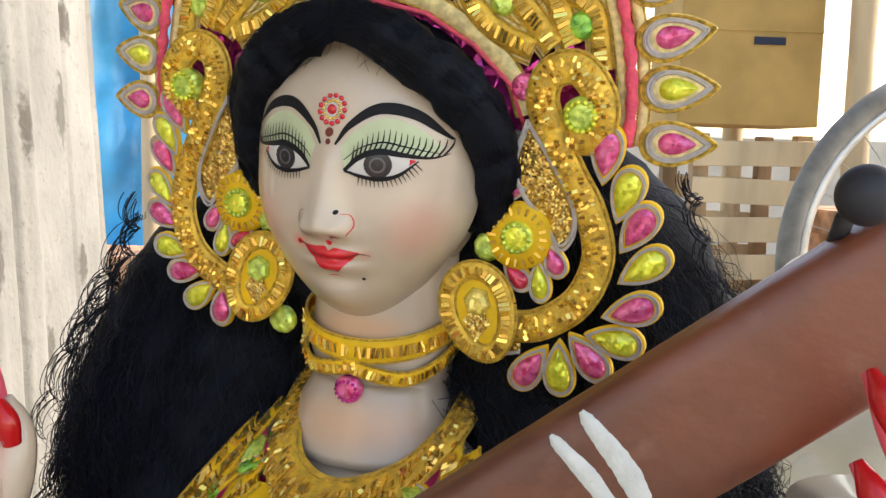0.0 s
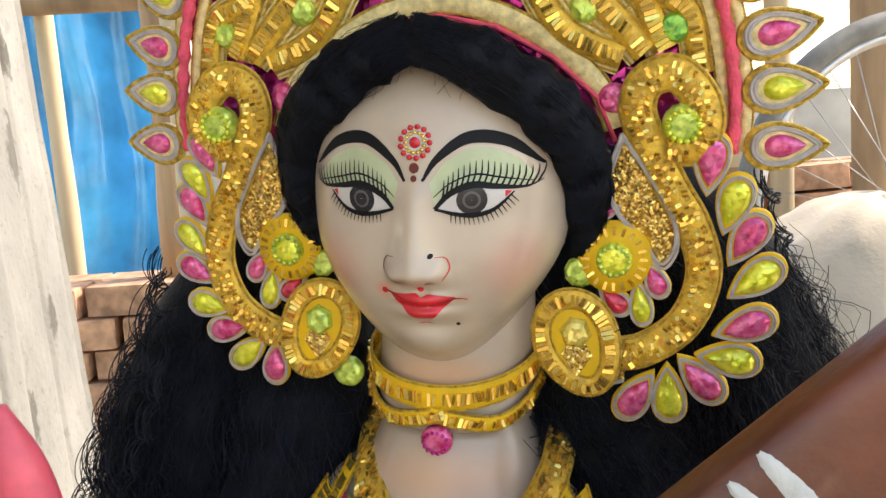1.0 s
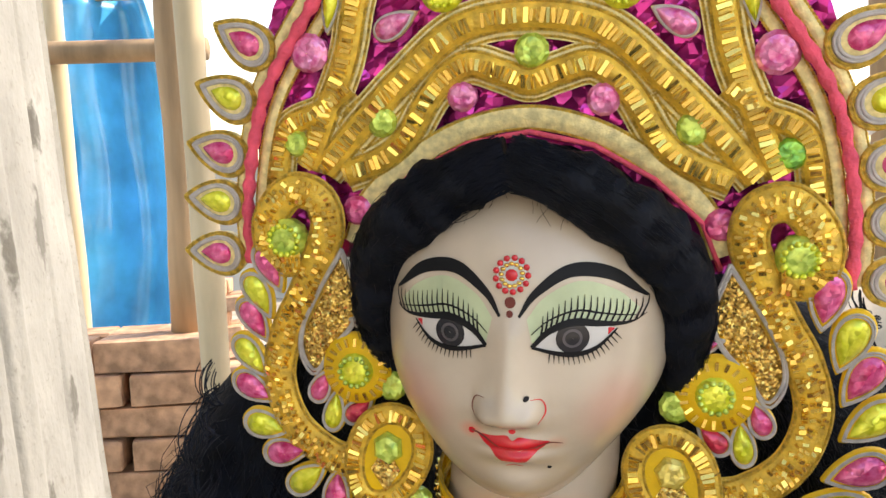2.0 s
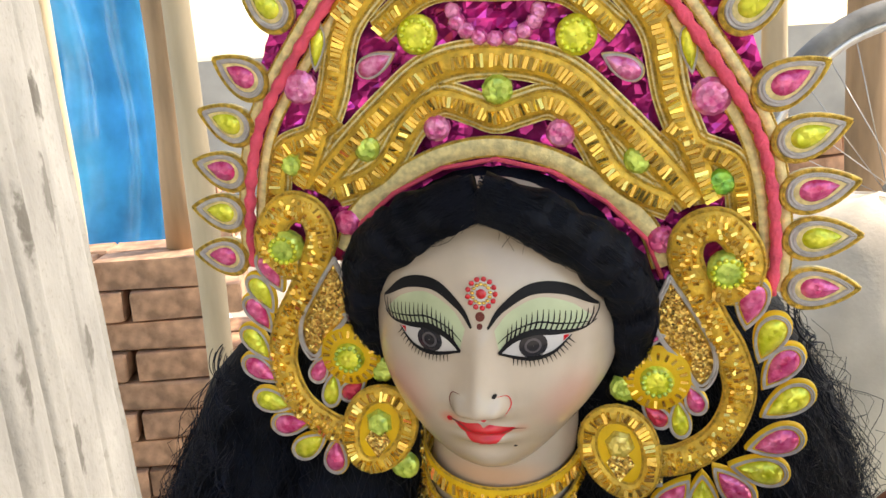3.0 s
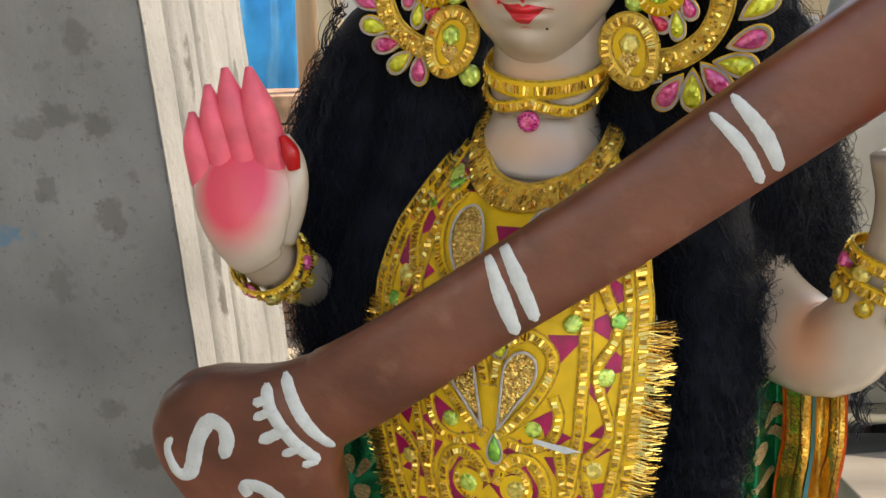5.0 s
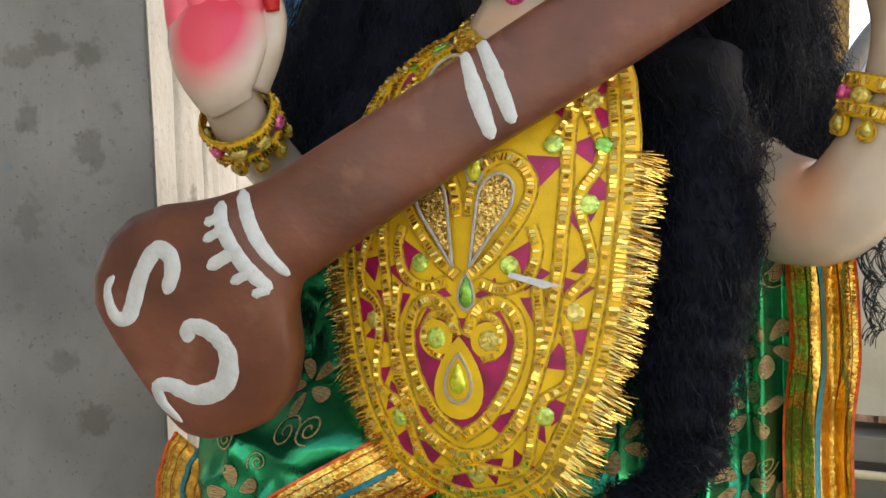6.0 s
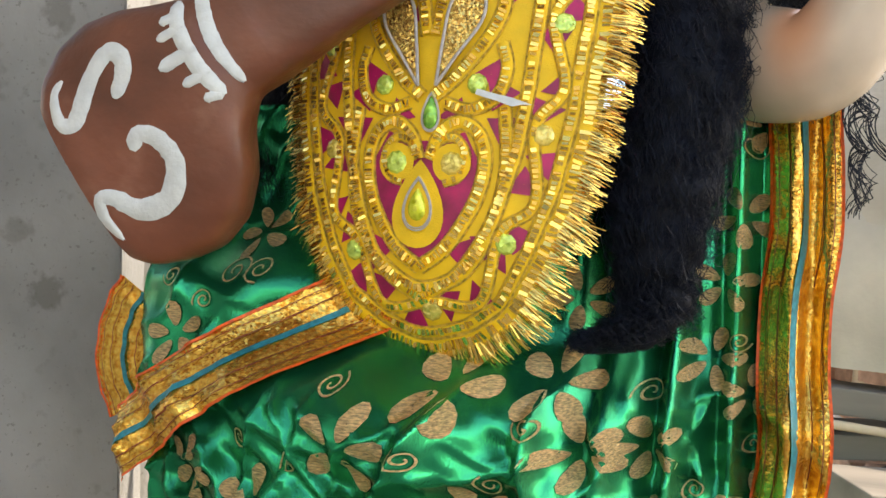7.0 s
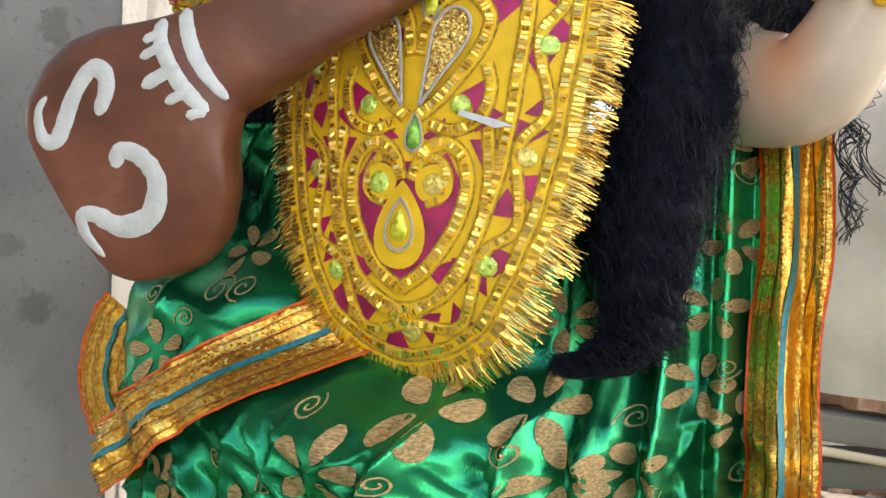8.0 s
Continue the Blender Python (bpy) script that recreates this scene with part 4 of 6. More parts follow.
# ---- the stringed instrument ----
def instrument():
    t = thing("veena", pose(-0.258, 0.40, 0.889), "red-brown varnished wooden veena with white brush marks", "musical instrument")
    inv = t.matrix_world.inverted()
    a, b2 = Vector((-0.235, 0.404, 0.9085)), Vector((0.30, 0.404, 1.287))
    d = (b2 - a).normalized()
    up = Vector((-d.z, 0, d.x))
    # along the axis: reach above it, reach below it, depth to the front, depth to the back
    prof = [(-0.1116, 0.0016, -0.0153, 0.006, 0.006), (-0.1094, 0.027, -0.0334, 0.014, 0.022), (-0.1025, 0.0525, -0.0577, 0.021, 0.038), (-0.0887, 0.0716, -0.0736, 0.027, 0.05), (-0.0665, 0.0843, -0.0831, 0.03, 0.058),
            (-0.0421, 0.0864, -0.0874, 0.031, 0.06), (-0.0167, 0.0782, -0.0809, 0.03, 0.056), (0.0047, 0.066, -0.0617, 0.028, 0.048), (0.0193, 0.0588, -0.0353, 0.0265, 0.04), (0.0342, 0.0536, -0.0223, 0.021, 0.026),
            (0.055, 0.047, -0.0225, 0.021, 0.026), (0.113, 0.0425, -0.0225, 0.016, 0.012), (0.19, 0.0375, -0.0235, 0.016, 0.012), (0.29, 0.0335, -0.0305, 0.016, 0.012), (0.45, 0.0335, -0.0355, 0.016, 0.012),
            (0.655, 0.0335, -0.0355, 0.016, 0.012)]
    xs = [r[0] for r in prof]

    def at(x):
        """Middle, half height and the two depths of the body at x."""
        k = max(0, min(len(xs) - 2, sum(1 for q in xs if q <= x) - 1))
        f = min(1, max(0, (x - xs[k]) / (xs[k + 1] - xs[k])))
        g = [lerp(p, q, f) for p, q in zip(prof[k], prof[k + 1])]
        return (g[1] + g[2]) / 2, (g[1] - g[2]) / 2, g[3], g[4]

    def back(x):
        """The gourd sits a little further back than the neck."""
        return Vector((0, lerp(-0.006, 0.004, step(0.12, 0.04, x)) + 0.028 * step(0.05, -0.08, x), 0))

    def smooth_at(x):
        w = 0.004 if x < 0.06 else 0.02
        rows = [at(x + w * o) for o in (-1, -0.5, 0, 0.5, 1)] if x > -0.092 else [at(x)]
        return [sum(r[i] for r in rows) / len(rows) for i in range(4)]
    def square(x):
        """Round at the gourd, squared along the neck."""
        return lerp(2.5, 4.5, step(0.02, 0.12, x))
    s, ring = Shape(), []
    for i in range(121):
        f = i / 120
        x = lerp(-0.0975, 0.06, f / 0.6) if f < 0.6 else lerp(0.06, 0.655, (f - 0.6) / 0.4)
        c, h, df, db = smooth_at(x)
        e = square(x)
        row = []
        for j in range(56):
            q = 2 * math.pi * j / 56
            k = (abs(math.cos(q)) ** e + abs(math.sin(q)) ** e) ** (-1 / e)
            row.append(inv @ (a + back(x) + d * x + up * (c + h * k * math.sin(q)) + Vector((0, -1, 0)) * (k * math.cos(q) * (df if math.cos(q) > 0 else db))))
        ring.append(row)
    s.grid(ring, VEENA, close_u=True)
    s.add(ring[0] + ring[-1], [tuple(range(55, -1, -1)), tuple(range(56, 112))], VEENA)
    part("body", s, t)

    def on(x, p, lift=0.0010):
        """The front surface at x along the axis and p above it."""
        c, h, df, db = smooth_at(x)
        m = min(0.97, abs(p - c) / h)
        return inv @ (a + back(x) + d * x + up * (c + math.copysign(m * h, p - c) * (1 + 0.02 * (m > 0.9))) + Vector((0, -1, 0)) * (df * (1 - m ** square(x)) ** (1 / square(x)) + lift))

    def stroke(pairs, widths, name="brush_mark", k=36):
        c = spline([(x, p, 0) for x, p in pairs], k)
        wd = spline([(i, w, 0) for i, w in enumerate(widths)], k)
        st, top = Shape(), []
        for i, p in enumerate(c):
            tg = (c[min(i + 1, k - 1)] - c[max(i - 1, 0)]).normalized()
            end = min(1.0, 0.35 + 0.35 * min(i, k - 1 - i))
            h = wd[i].y / 2 * end * (1 + 0.14 * noise.noise((i * 0.6, p.x * 90, 1)))
            top.append([on(p.x - tg.y * h * f, p.y + tg.x * h * f, 0.0016 - 0.0012 * abs(f) ** 3) for f in (-1, -0.6, -0.2, 0.2, 0.6, 1)])
        st.grid(top, WHITEPAINT)
        return part(name, st, t, "white brush mark")
    stroke([(0.210, 0.037), (0.2006, 0.0082), (0.1931, -0.0196)], [0.006, 0.0115, 0.008])
    stroke([(0.2227, 0.0378), (0.2167, 0.0102), (0.2095, -0.019)], [0.007, 0.0105, 0.008])
    stroke([(0.378, 0.0300), (0.3826, 0.0006), (0.3799, -0.0270)], [0.005, 0.0085, 0.007])
    stroke([(0.3949, 0.0310), (0.3973, -0.0012), (0.3935, -0.0270)], [0.006, 0.0105, 0.008])
    stroke([(0.0397, 0.0494), (0.0326, 0.0244), (0.0313, 0.0053), (0.0343, -0.0152)], [0.009, 0.0098, 0.0088, 0.006])
    stroke([(0.0242, 0.0515), (0.0165, 0.0354), (0.0147, 0.0081), (0.0199, -0.0168)], [0.009, 0.0105, 0.0105, 0.009])
    for x, p, w in ((0.0072, 0.0449, 0.0072), (0.0006, 0.0362, 0.0070), (-0.0076, 0.0198, 0.0092), (0.0007, 0.0025, 0.0072), (0.0077, -0.0124, 0.0066)):
        stroke([(0.020, p - 0.003), (lerp(0.020, x, 0.6), p - 0.001), (x, p)], [w, w * 0.92, w], k=14)
    stroke([(-0.0708, 0.0563), (-0.0798, 0.0529), (-0.0850, 0.0425), (-0.0856, 0.0311), (-0.0757, 0.0278), (-0.0524, 0.0446), (-0.0334, 0.0515), (-0.0263, 0.0425), (-0.0315, 0.0321), (-0.0442, 0.0236)],
           [0.005, 0.007, 0.009, 0.012, 0.013, 0.0125, 0.012, 0.0125, 0.012, 0.010], k=60)
    stroke([(-0.0518, -0.0106), (-0.0425, -0.0045), (-0.0325, -0.0147), (-0.0310, -0.0334), (-0.0471, -0.0485), (-0.0682, -0.0443), (-0.0803, -0.0277), (-0.0894, -0.0241), (-0.0934, -0.0355), (-0.0909, -0.0531)],
           [0.012, 0.0115, 0.0125, 0.0135, 0.015, 0.0145, 0.0125, 0.010, 0.008, 0.005], k=60)
    s = Shape()
    s.tube([inv @ Vector((0.178, 0.405, 1.235)), inv @ Vector((0.176, 0.388, 1.250))], 0.004, KNOB, n=10)
    s.sphere(Matrix.Translation(inv @ Vector((0.176, 0.366, 1.2605))) @ Matrix.Diagonal((0.0128, 0.010, 0.0125, 1)), KNOB, 20, 14)
    part("tuning_peg", s, t, "round black tuning peg")
    return t


# ---- ornaments: bands, drops and stones on a curved base ----
def ornament_band(base, parent, pts, width, cloth, rnd, name="gold_band", bars=True, n=None, step_len=0.0025, high=0.0032, cords=True):
    """A padded band along pts (metres on the base), with crosswise bars and a cord at each edge."""
    length = sum((Vector(a) - Vector(b2)).length for a, b2 in zip(pts, pts[1:]))
    n = n or max(12, int(length / 0.003))
    c = spline([(p[0], p[1], 0) for p in pts], n)
    s, edges, rows = Shape(), ([], []), []

    def side(i, f):
        t = (c[min(i + 1, n - 1)] - c[max(i - 1, 0)]).normalized()
        return c[i].x - t.y * width / 2 * f, c[i].y + t.x * width / 2 * f
    for i in range(n):
        rows.append([base(*side(i, f), 0.0006 + high * (1 - f * f)) for f in (-1, -0.7, -0.3, 0, 0.3, 0.7, 1)])
        edges[0].append(base(*side(i, -0.86), high * 0.45))
        edges[1].append(base(*side(i, 0.86), high * 0.45))
    s.grid(rows, cloth)
    ob = part(name, s, parent)
    if cords:
        for e in edges:
            k = Shape()
            fine = spline(e, max(8, int(length / 0.00085)))
            k.tube(fine, [0.00062 + 0.00048 * (i % 2) for i in range(len(fine))], CORD, n=5)
            part("gold_cord", k, ob)
    if bars:
        b2 = Shape()
        m = int(length / step_len)
        cc = spline([(p[0], p[1], 0) for p in pts], max(4, m * 2 + 1))
        for i in range(m):
            p, t = cc[2 * i + 1], (cc[2 * i + 2] - cc[2 * i]).normalized()
            if width < 0.0165 and rnd.random() < 0.07:
                continue
            if width > 0.0165:
                for o in (-0.30, -0.10, 0.10, 0.30):
                    if rnd.random() < 0.30:
                        continue
                    z = Matrix.Rotation(rnd.uniform(-0.5, 0.5), 3, "Z") @ t
                    cx, cy = p.x - t.y * width * (o + rnd.uniform(-0.05, 0.05)) * 0.8, p.y + t.x * width * (o + rnd.uniform(-0.05, 0.05)) * 0.8
                    l, h = rnd.uniform(0.0006, 0.0011), rnd.uniform(0.0009, 0.0017)
                    g, k = rnd.uniform(-0.0006, 0.0006), rnd.uniform(-0.0006, 0.0006)
                    hh = high * (1 - (o * 1.6) ** 2) + 0.0008
                    q = [(-1, -1), (1, -1), (1, 1), (-1, 1)]
                    b2.add([base(cx + z.x * l * x - z.y * h * y, cy + z.y * l * x + z.x * h * y, hh + 0.0011 + g * x + k * y) for x, y in q]
                           + [base(cx + z.x * l * x - z.y * h * y, cy + z.y * l * x + z.x * h * y, hh - 0.001) for x, y in q],
                           [(0, 1, 2, 3), (0, 4, 5, 1), (1, 5, 6, 2), (2, 6, 7, 3), (3, 7, 4, 0)], SEQUIN)
                continue
            t = Matrix.Rotation(rnd.uniform(-0.22, 0.22), 3, "Z") @ t
            h, l = min(width * rnd.uniform(0.17, 0.29), 0.0034), step_len * rnd.uniform(0.24, 0.46)
            tilt = rnd.uniform(-0.0005, 0.0005)
            roll = rnd.uniform(-0.0012, 0.0012)
            q = [(-1, -1), (1, -1), (1, 1), (-1, 1)]
            top = [base(p.x + t.x * l * x - t.y * h * y, p.y + t.y * l * x + t.x * h * y, high + 0.0016 + tilt * x + roll * y) for x, y in q]
            low = [base(p.x + t.x * l * x - t.y * h * y, p.y + t.y * l * x + t.x * h * y, high * 0.5) for x, y in q]
            b2.add(top + low, [(0, 1, 2, 3), (0, 4, 5, 1), (1, 5, 6, 2), (2, 6, 7, 3), (3, 7, 4, 0)], SEQUIN)
        k = part("beadwork", b2, ob, "shiny gold bar beads", smooth=False)
        tagged(k, kind="stuff")
    return ob


def drop_outline(length, width, n=26):
    """A teardrop with its tip at +y."""
    out = []
    for i in range(n):
        q = 2 * math.pi * i / n
        y = math.cos(q)
        x = math.sin(q) * (0.5 - 0.5 * y) ** 0.42 if y > -0.999 else 0
        out.append((width / 2 * x * 1.12, length / 2 * y))
    return out


def ornament_drop(base, parent, at, angle, length, width, gem, rnd, backing=YELLOW, gold_edge=False, gem_scale=0.72, name="drop", cord=GREYCORD):
    """A padded teardrop: backing, cord outlines and a foil stone. angle: degrees by which its tip turns from up to the left."""
    ca, sa = math.cos(radians(angle)), math.sin(radians(angle))
    out = drop_outline(length, width)
    put = lambda x, y, h, k=1.0: base(at[0] + (x * ca - y * sa) * k, at[1] + (x * sa + y * ca) * k, h)
    n = len(out)
    s = Shape()
    rows = [[put(x, y, h, k) for x, y in out] for k, h in ((1.0, -0.002), (1.0, 0.0010), (0.97, 0.0018), (0.5, 0.0022), (0.02, 0.0022))]
    s.grid(rows, backing, close_u=True)
    ob = part(name, s, parent)
    rings = [(0.97, 0.0011, CORD), (0.90, 0.0008, CORD), (0.80, 0.0010, cord), (0.71, 0.0010, cord)] if gold_edge else [(0.89, 0.00055, cord), (0.81, 0.0005, cord)]
    for k, r, mt in rings:
        c = Shape()
        loop = [put(x, y, 0.0024, k) for x, y in out]
        c.tube(loop + loop[:1], r, mt, n=6, caps=False)
        part("cord", c, ob)
    g = Shape()
    sc = gem_scale * (0.70 if gold_edge else 1.0)
    off = -0.06 * length
    rows = [[put(x + rnd.uniform(-.00015, .00015), y + off * 0.4, h + rnd.uniform(-.0002, .0002) * (k < sc), k) for x, y in out] for k, h in ((sc, 0.0015), (sc * 0.93, 0.0034), (sc * 0.6, 0.0046), (sc * 0.25, 0.0051), (0.01, 0.0052))]
    g.grid(rows, gem, close_u=True)
    part("stone", g, ob, smooth=True)
    return ob


def ornament_stone(base, parent, at, r, gem, rnd, sides=12, ring=None, name="stone", tall=0.0045):
    s = Shape()
    a0 = rnd.uniform(0, 1)
    loop = lambda k: [(at[0] + r * k * math.cos(a0 + 2 * math.pi * i / sides), at[1] + r * k * math.sin(a0 + 2 * math.pi * i / sides)) for i in range(sides)]
    rows = [[base(x, y, h + rnd.uniform(-.0003, .0003)) for x, y in loop(k)] for k, h in ((1.0, -0.002), (1.0, tall * 0.45), (0.78, tall * 0.85), (0.45, tall), (0.02, tall * 0.98))]
    s.grid(rows, gem, close_u=True)
    ob = part(name, s, parent, smooth=sides > 14)
    if ring:
        for k in range(14):
            q = 2 * math.pi * k / 14
            p = Shape()
            c = Vector(base(at[0] + r * 0.72 * math.cos(q), at[1] + r * 0.72 * math.sin(q), tall))
            p.sphere(Matrix.Translation(c) @ Matrix.Diagonal((r * 0.15, r * 0.15, r * 0.12, 1)), ring, 6, 4)
            part("bead", p, ob)
    return ob


def cmp(pts, k=1.0):
    return [(x * CM * k, y * CM * k) for x, y in pts]


def both(pts):
    """A line given from its outer end to the middle, carried on to the other side."""
    return pts + [(-x, y) for x, y in pts[::-1] if abs(x) > 0.01]


def crown_base(u, v, h):
    return (u, v, -0.0575 + h - 0.35 * max(0, abs(u) - 0.06) ** 2)


def crown():
    rnd = random.Random(5)
    t = thing("crown", HEAD, "gold pith crown with magenta foil, lime and pink stones", "crown")
    K = 1.04
    # foil board behind the openwork
    s, n = Shape(), 46
    rows = []
    for i in range(n + 1):
        v = lerp(1.5, 23.5, i / n)
        half = 14.2 * (1 - max(0, (v - 6) / 17.6) ** 2.1) ** 0.5 if v < 23.55 else 0.1
        rows.append([])
        for j in range(n + 1):
            u = half * (-1 + 2 * j / n)
            h = -0.004 + 0.0022 * noise.noise((u * 1.6, v * 1.6, 3)) + rnd.uniform(-0.0012, 0.0012)
            rows[-1].append(crown_base(u * CM, v * CM, h))
    s.grid(rows, MAGENTA)
    foil = part("foil_board", s, t, "crinkled magenta foil", smooth=False)
    # thin card backing
    s = Shape()
    s.grid([[(x, y, z - 0.008) for x, y, z in r][::-1] for r in rows], CARD)
    part("backing_card", s, t)
    arc = [(-14.5, 1.2), (-14.5, 4.0), (-13.9, 7.6), (-12.8, 10.5), (-10.2, 14.3), (-7.8, 17.4), (-5.0, 20.6), (0, 22.2)]
    s = Shape()
    pk = spline([(*crown_base(x, y, 0.005),) for x, y in cmp(both(arc))], 150)
    s.tube(pk, [0.0030 + 0.0007 * math.sin(i * 1.9) + rnd.uniform(-.0002, .0002) for i in range(150)], PINKCORD, n=10)
    part("pink_cord", s, t, "coral pink velvet cord")
    for k, w in ((0.962, 0.0065), (1.038, 0.0065)):
        ornament_band(crown_base, t, cmp([(x * k, y * (k if y > 6 else 1)) for x, y in both(arc)]), w, PALECLOTH, rnd, bars=False, name="lace_edge", high=0.0016)
    # openwork bands
    bands = [
        (both([(-10.3, 6.1), (-8.3, 8.3), (-6.0, 10.6), (-3.3, 12.8), (0, 13.4)]), 0.0125),
        (both([(-9.2, 5.9), (-7.4, 6.6), (-6.0, 7.7), (-4.6, 9.9), (-3.0, 11.2), (-1.2, 10.8), (0, 10.4)]), 0.0115),
        ([(-11.2, 6.2), (-10.0, 9.0), (-8.9, 11.6), (-8.0, 15.0), (-6.0, 17.5)], 0.0115), ([(11.2, 6.2), (10.0, 9.0), (8.9, 11.6), (8.0, 15.0), (6.0, 17.5)], 0.0115),
        ([(-12.9, 5.0), (-12.2, 8.0), (-10.3, 9.0), (-8.8, 10.2)], 0.010), ([(12.9, 5.0), (12.2, 8.0), (10.3, 9.0), (8.8, 10.2)], 0.010),
        (both([(-8.4, 15.5), (-5.5, 18.6), (-3.0, 17.6), (0, 19.4)]), 0.0115),
        (both([(-6.2, 14.8), (-3.5, 16.8), (0, 17.0)]), 0.009),
    ]
    for pts, w in bands:
        ornament_band(crown_base, t, cmp(pts), w * 1.70, PALECLOTH, rnd, name="lace_edge", bars=False, high=0.0012)
        ornament_band(crown_base, t, cmp(pts), w * 1.18, GOLDCLOTH, rnd, high=0.0045)
    # hem over the hair
    hem = both([(-8.9, 2.4), (-8.0, 4.6), (-5.8, 6.6), (-3.0, 8.15), (0, 8.75)])
    ornament_band(crown_base, t, cmp(hem), 0.012, PALECLOTH, rnd, bars=False, name="lace_hem", high=0.002)
    s = Shape()
    s.tube([crown_base(x, y - 0.0065, 0.002) for x, y in cmp(hem)], 0.0013, PINKCORD, n=8)
    part("pink_piping", s, t)
    for x, y, r, g in ((0.1, 11.8, 0.66, GEMGREEN), (-3.2, 9.7, 0.58, GEMROSE), (3.4, 9.6, 0.62, GEMROSE), (-7.2, 8.5, 0.62, GEMGREEN), (7.4, 8.3, 0.62, GEMGREEN),
                       (-11.7, 7.4, 0.55, GEMGREEN), (11.6, 7.2, 0.6, GEMLEAF), (-10.8, 11.8, 0.78, GEMROSE), (10.8, 11.6, 0.8, GEMROSE), (-8.6, 4.1, 0.62, GEMPINK), (8.8, 3.9, 0.62, GEMPINK),
                       (-5.0, 20.0, 0.7, GEMYELLOW), (5.0, 20.0, 0.7, GEMYELLOW), (0, 20.9, 0.8, GEMPINK)):
        ornament_stone(crown_base, t, (x * CM, y * CM), r * CM * 1.25, g, rnd, sides=12, tall=0.0052)
    for sd in (-1, 1):
        ornament_stone(crown_base, t, (sd * 4.1 * CM, 14.6 * CM), 1.05 * CM, GEMYELLOW, rnd, sides=16, ring=GEMYELLOW)
        ornament_drop(crown_base, t, (sd * 6.4 * CM, 13.1 * CM), sd * 62, 0.024, 0.014, GEMROSE, rnd, backing=PALECLOTH, gem_scale=0.85)
        ornament_drop(crown_base, t, (sd * 9.6 * CM, 13.9 * CM), 180 + sd * 10, 0.026, 0.010, GEMYELLOW, rnd, backing=PALECLOTH, gem_scale=0.85)
        ornament_drop(crown_base, t, (sd * 13.0 * CM, 3.3 * CM), sd * 5, 0.018, 0.009, GEMPINK, rnd, backing=PALECLOTH)
    for i in range(9):
        q = math.pi * (1.02 + 0.96 * i / 8)
        ornament_stone(crown_base, t, (2.2 * CM * math.cos(q), (15.9 + 1.5 * math.sin(q)) * CM), 0.44 * CM, GEMROSE, rnd, sides=8)
    # rays round the halo
    stops = [(-16.8, 1.5), (-16.6, 4.3), (-16.2, 6.9), (-15.5, 9.7), (-14.3, 12.4), (-12.4, 16.2), (-10.1, 18.9), (-7.4, 21.4), (-4.2, 23.4)]
    for sd in (-1, 1):
        for i, (x, y) in enumerate(stops):
            ang = (88, 84, 76, 68, 60, 50, 42, 30, 18)[i]
            g = GEMPINK if i % 2 == 0 else GEMYELLOW
            grow = 1.0 if sd < 0 else 1.10
            ornament_drop(crown_base, t, (-sd * x * CM * (1.0 if sd > 0 else 1) + sd * 0.002 * (sd > 0), y * CM), -sd * ang, 0.036 * grow, 0.026, g, rnd, backing=PALECLOTH, gold_edge=True, name="ray")
    ornament_drop(crown_base, t, (0, 24.6 * CM), 0, 0.04, 0.028, GEMPINK, rnd, backing=PALECLOTH, gold_edge=True, name="ray")
    return t


def side_base(sd):
    def base(u, v, h):
        return (u, v, -0.0535 + h + 0.004 * math.sin(v * 40))
    return base


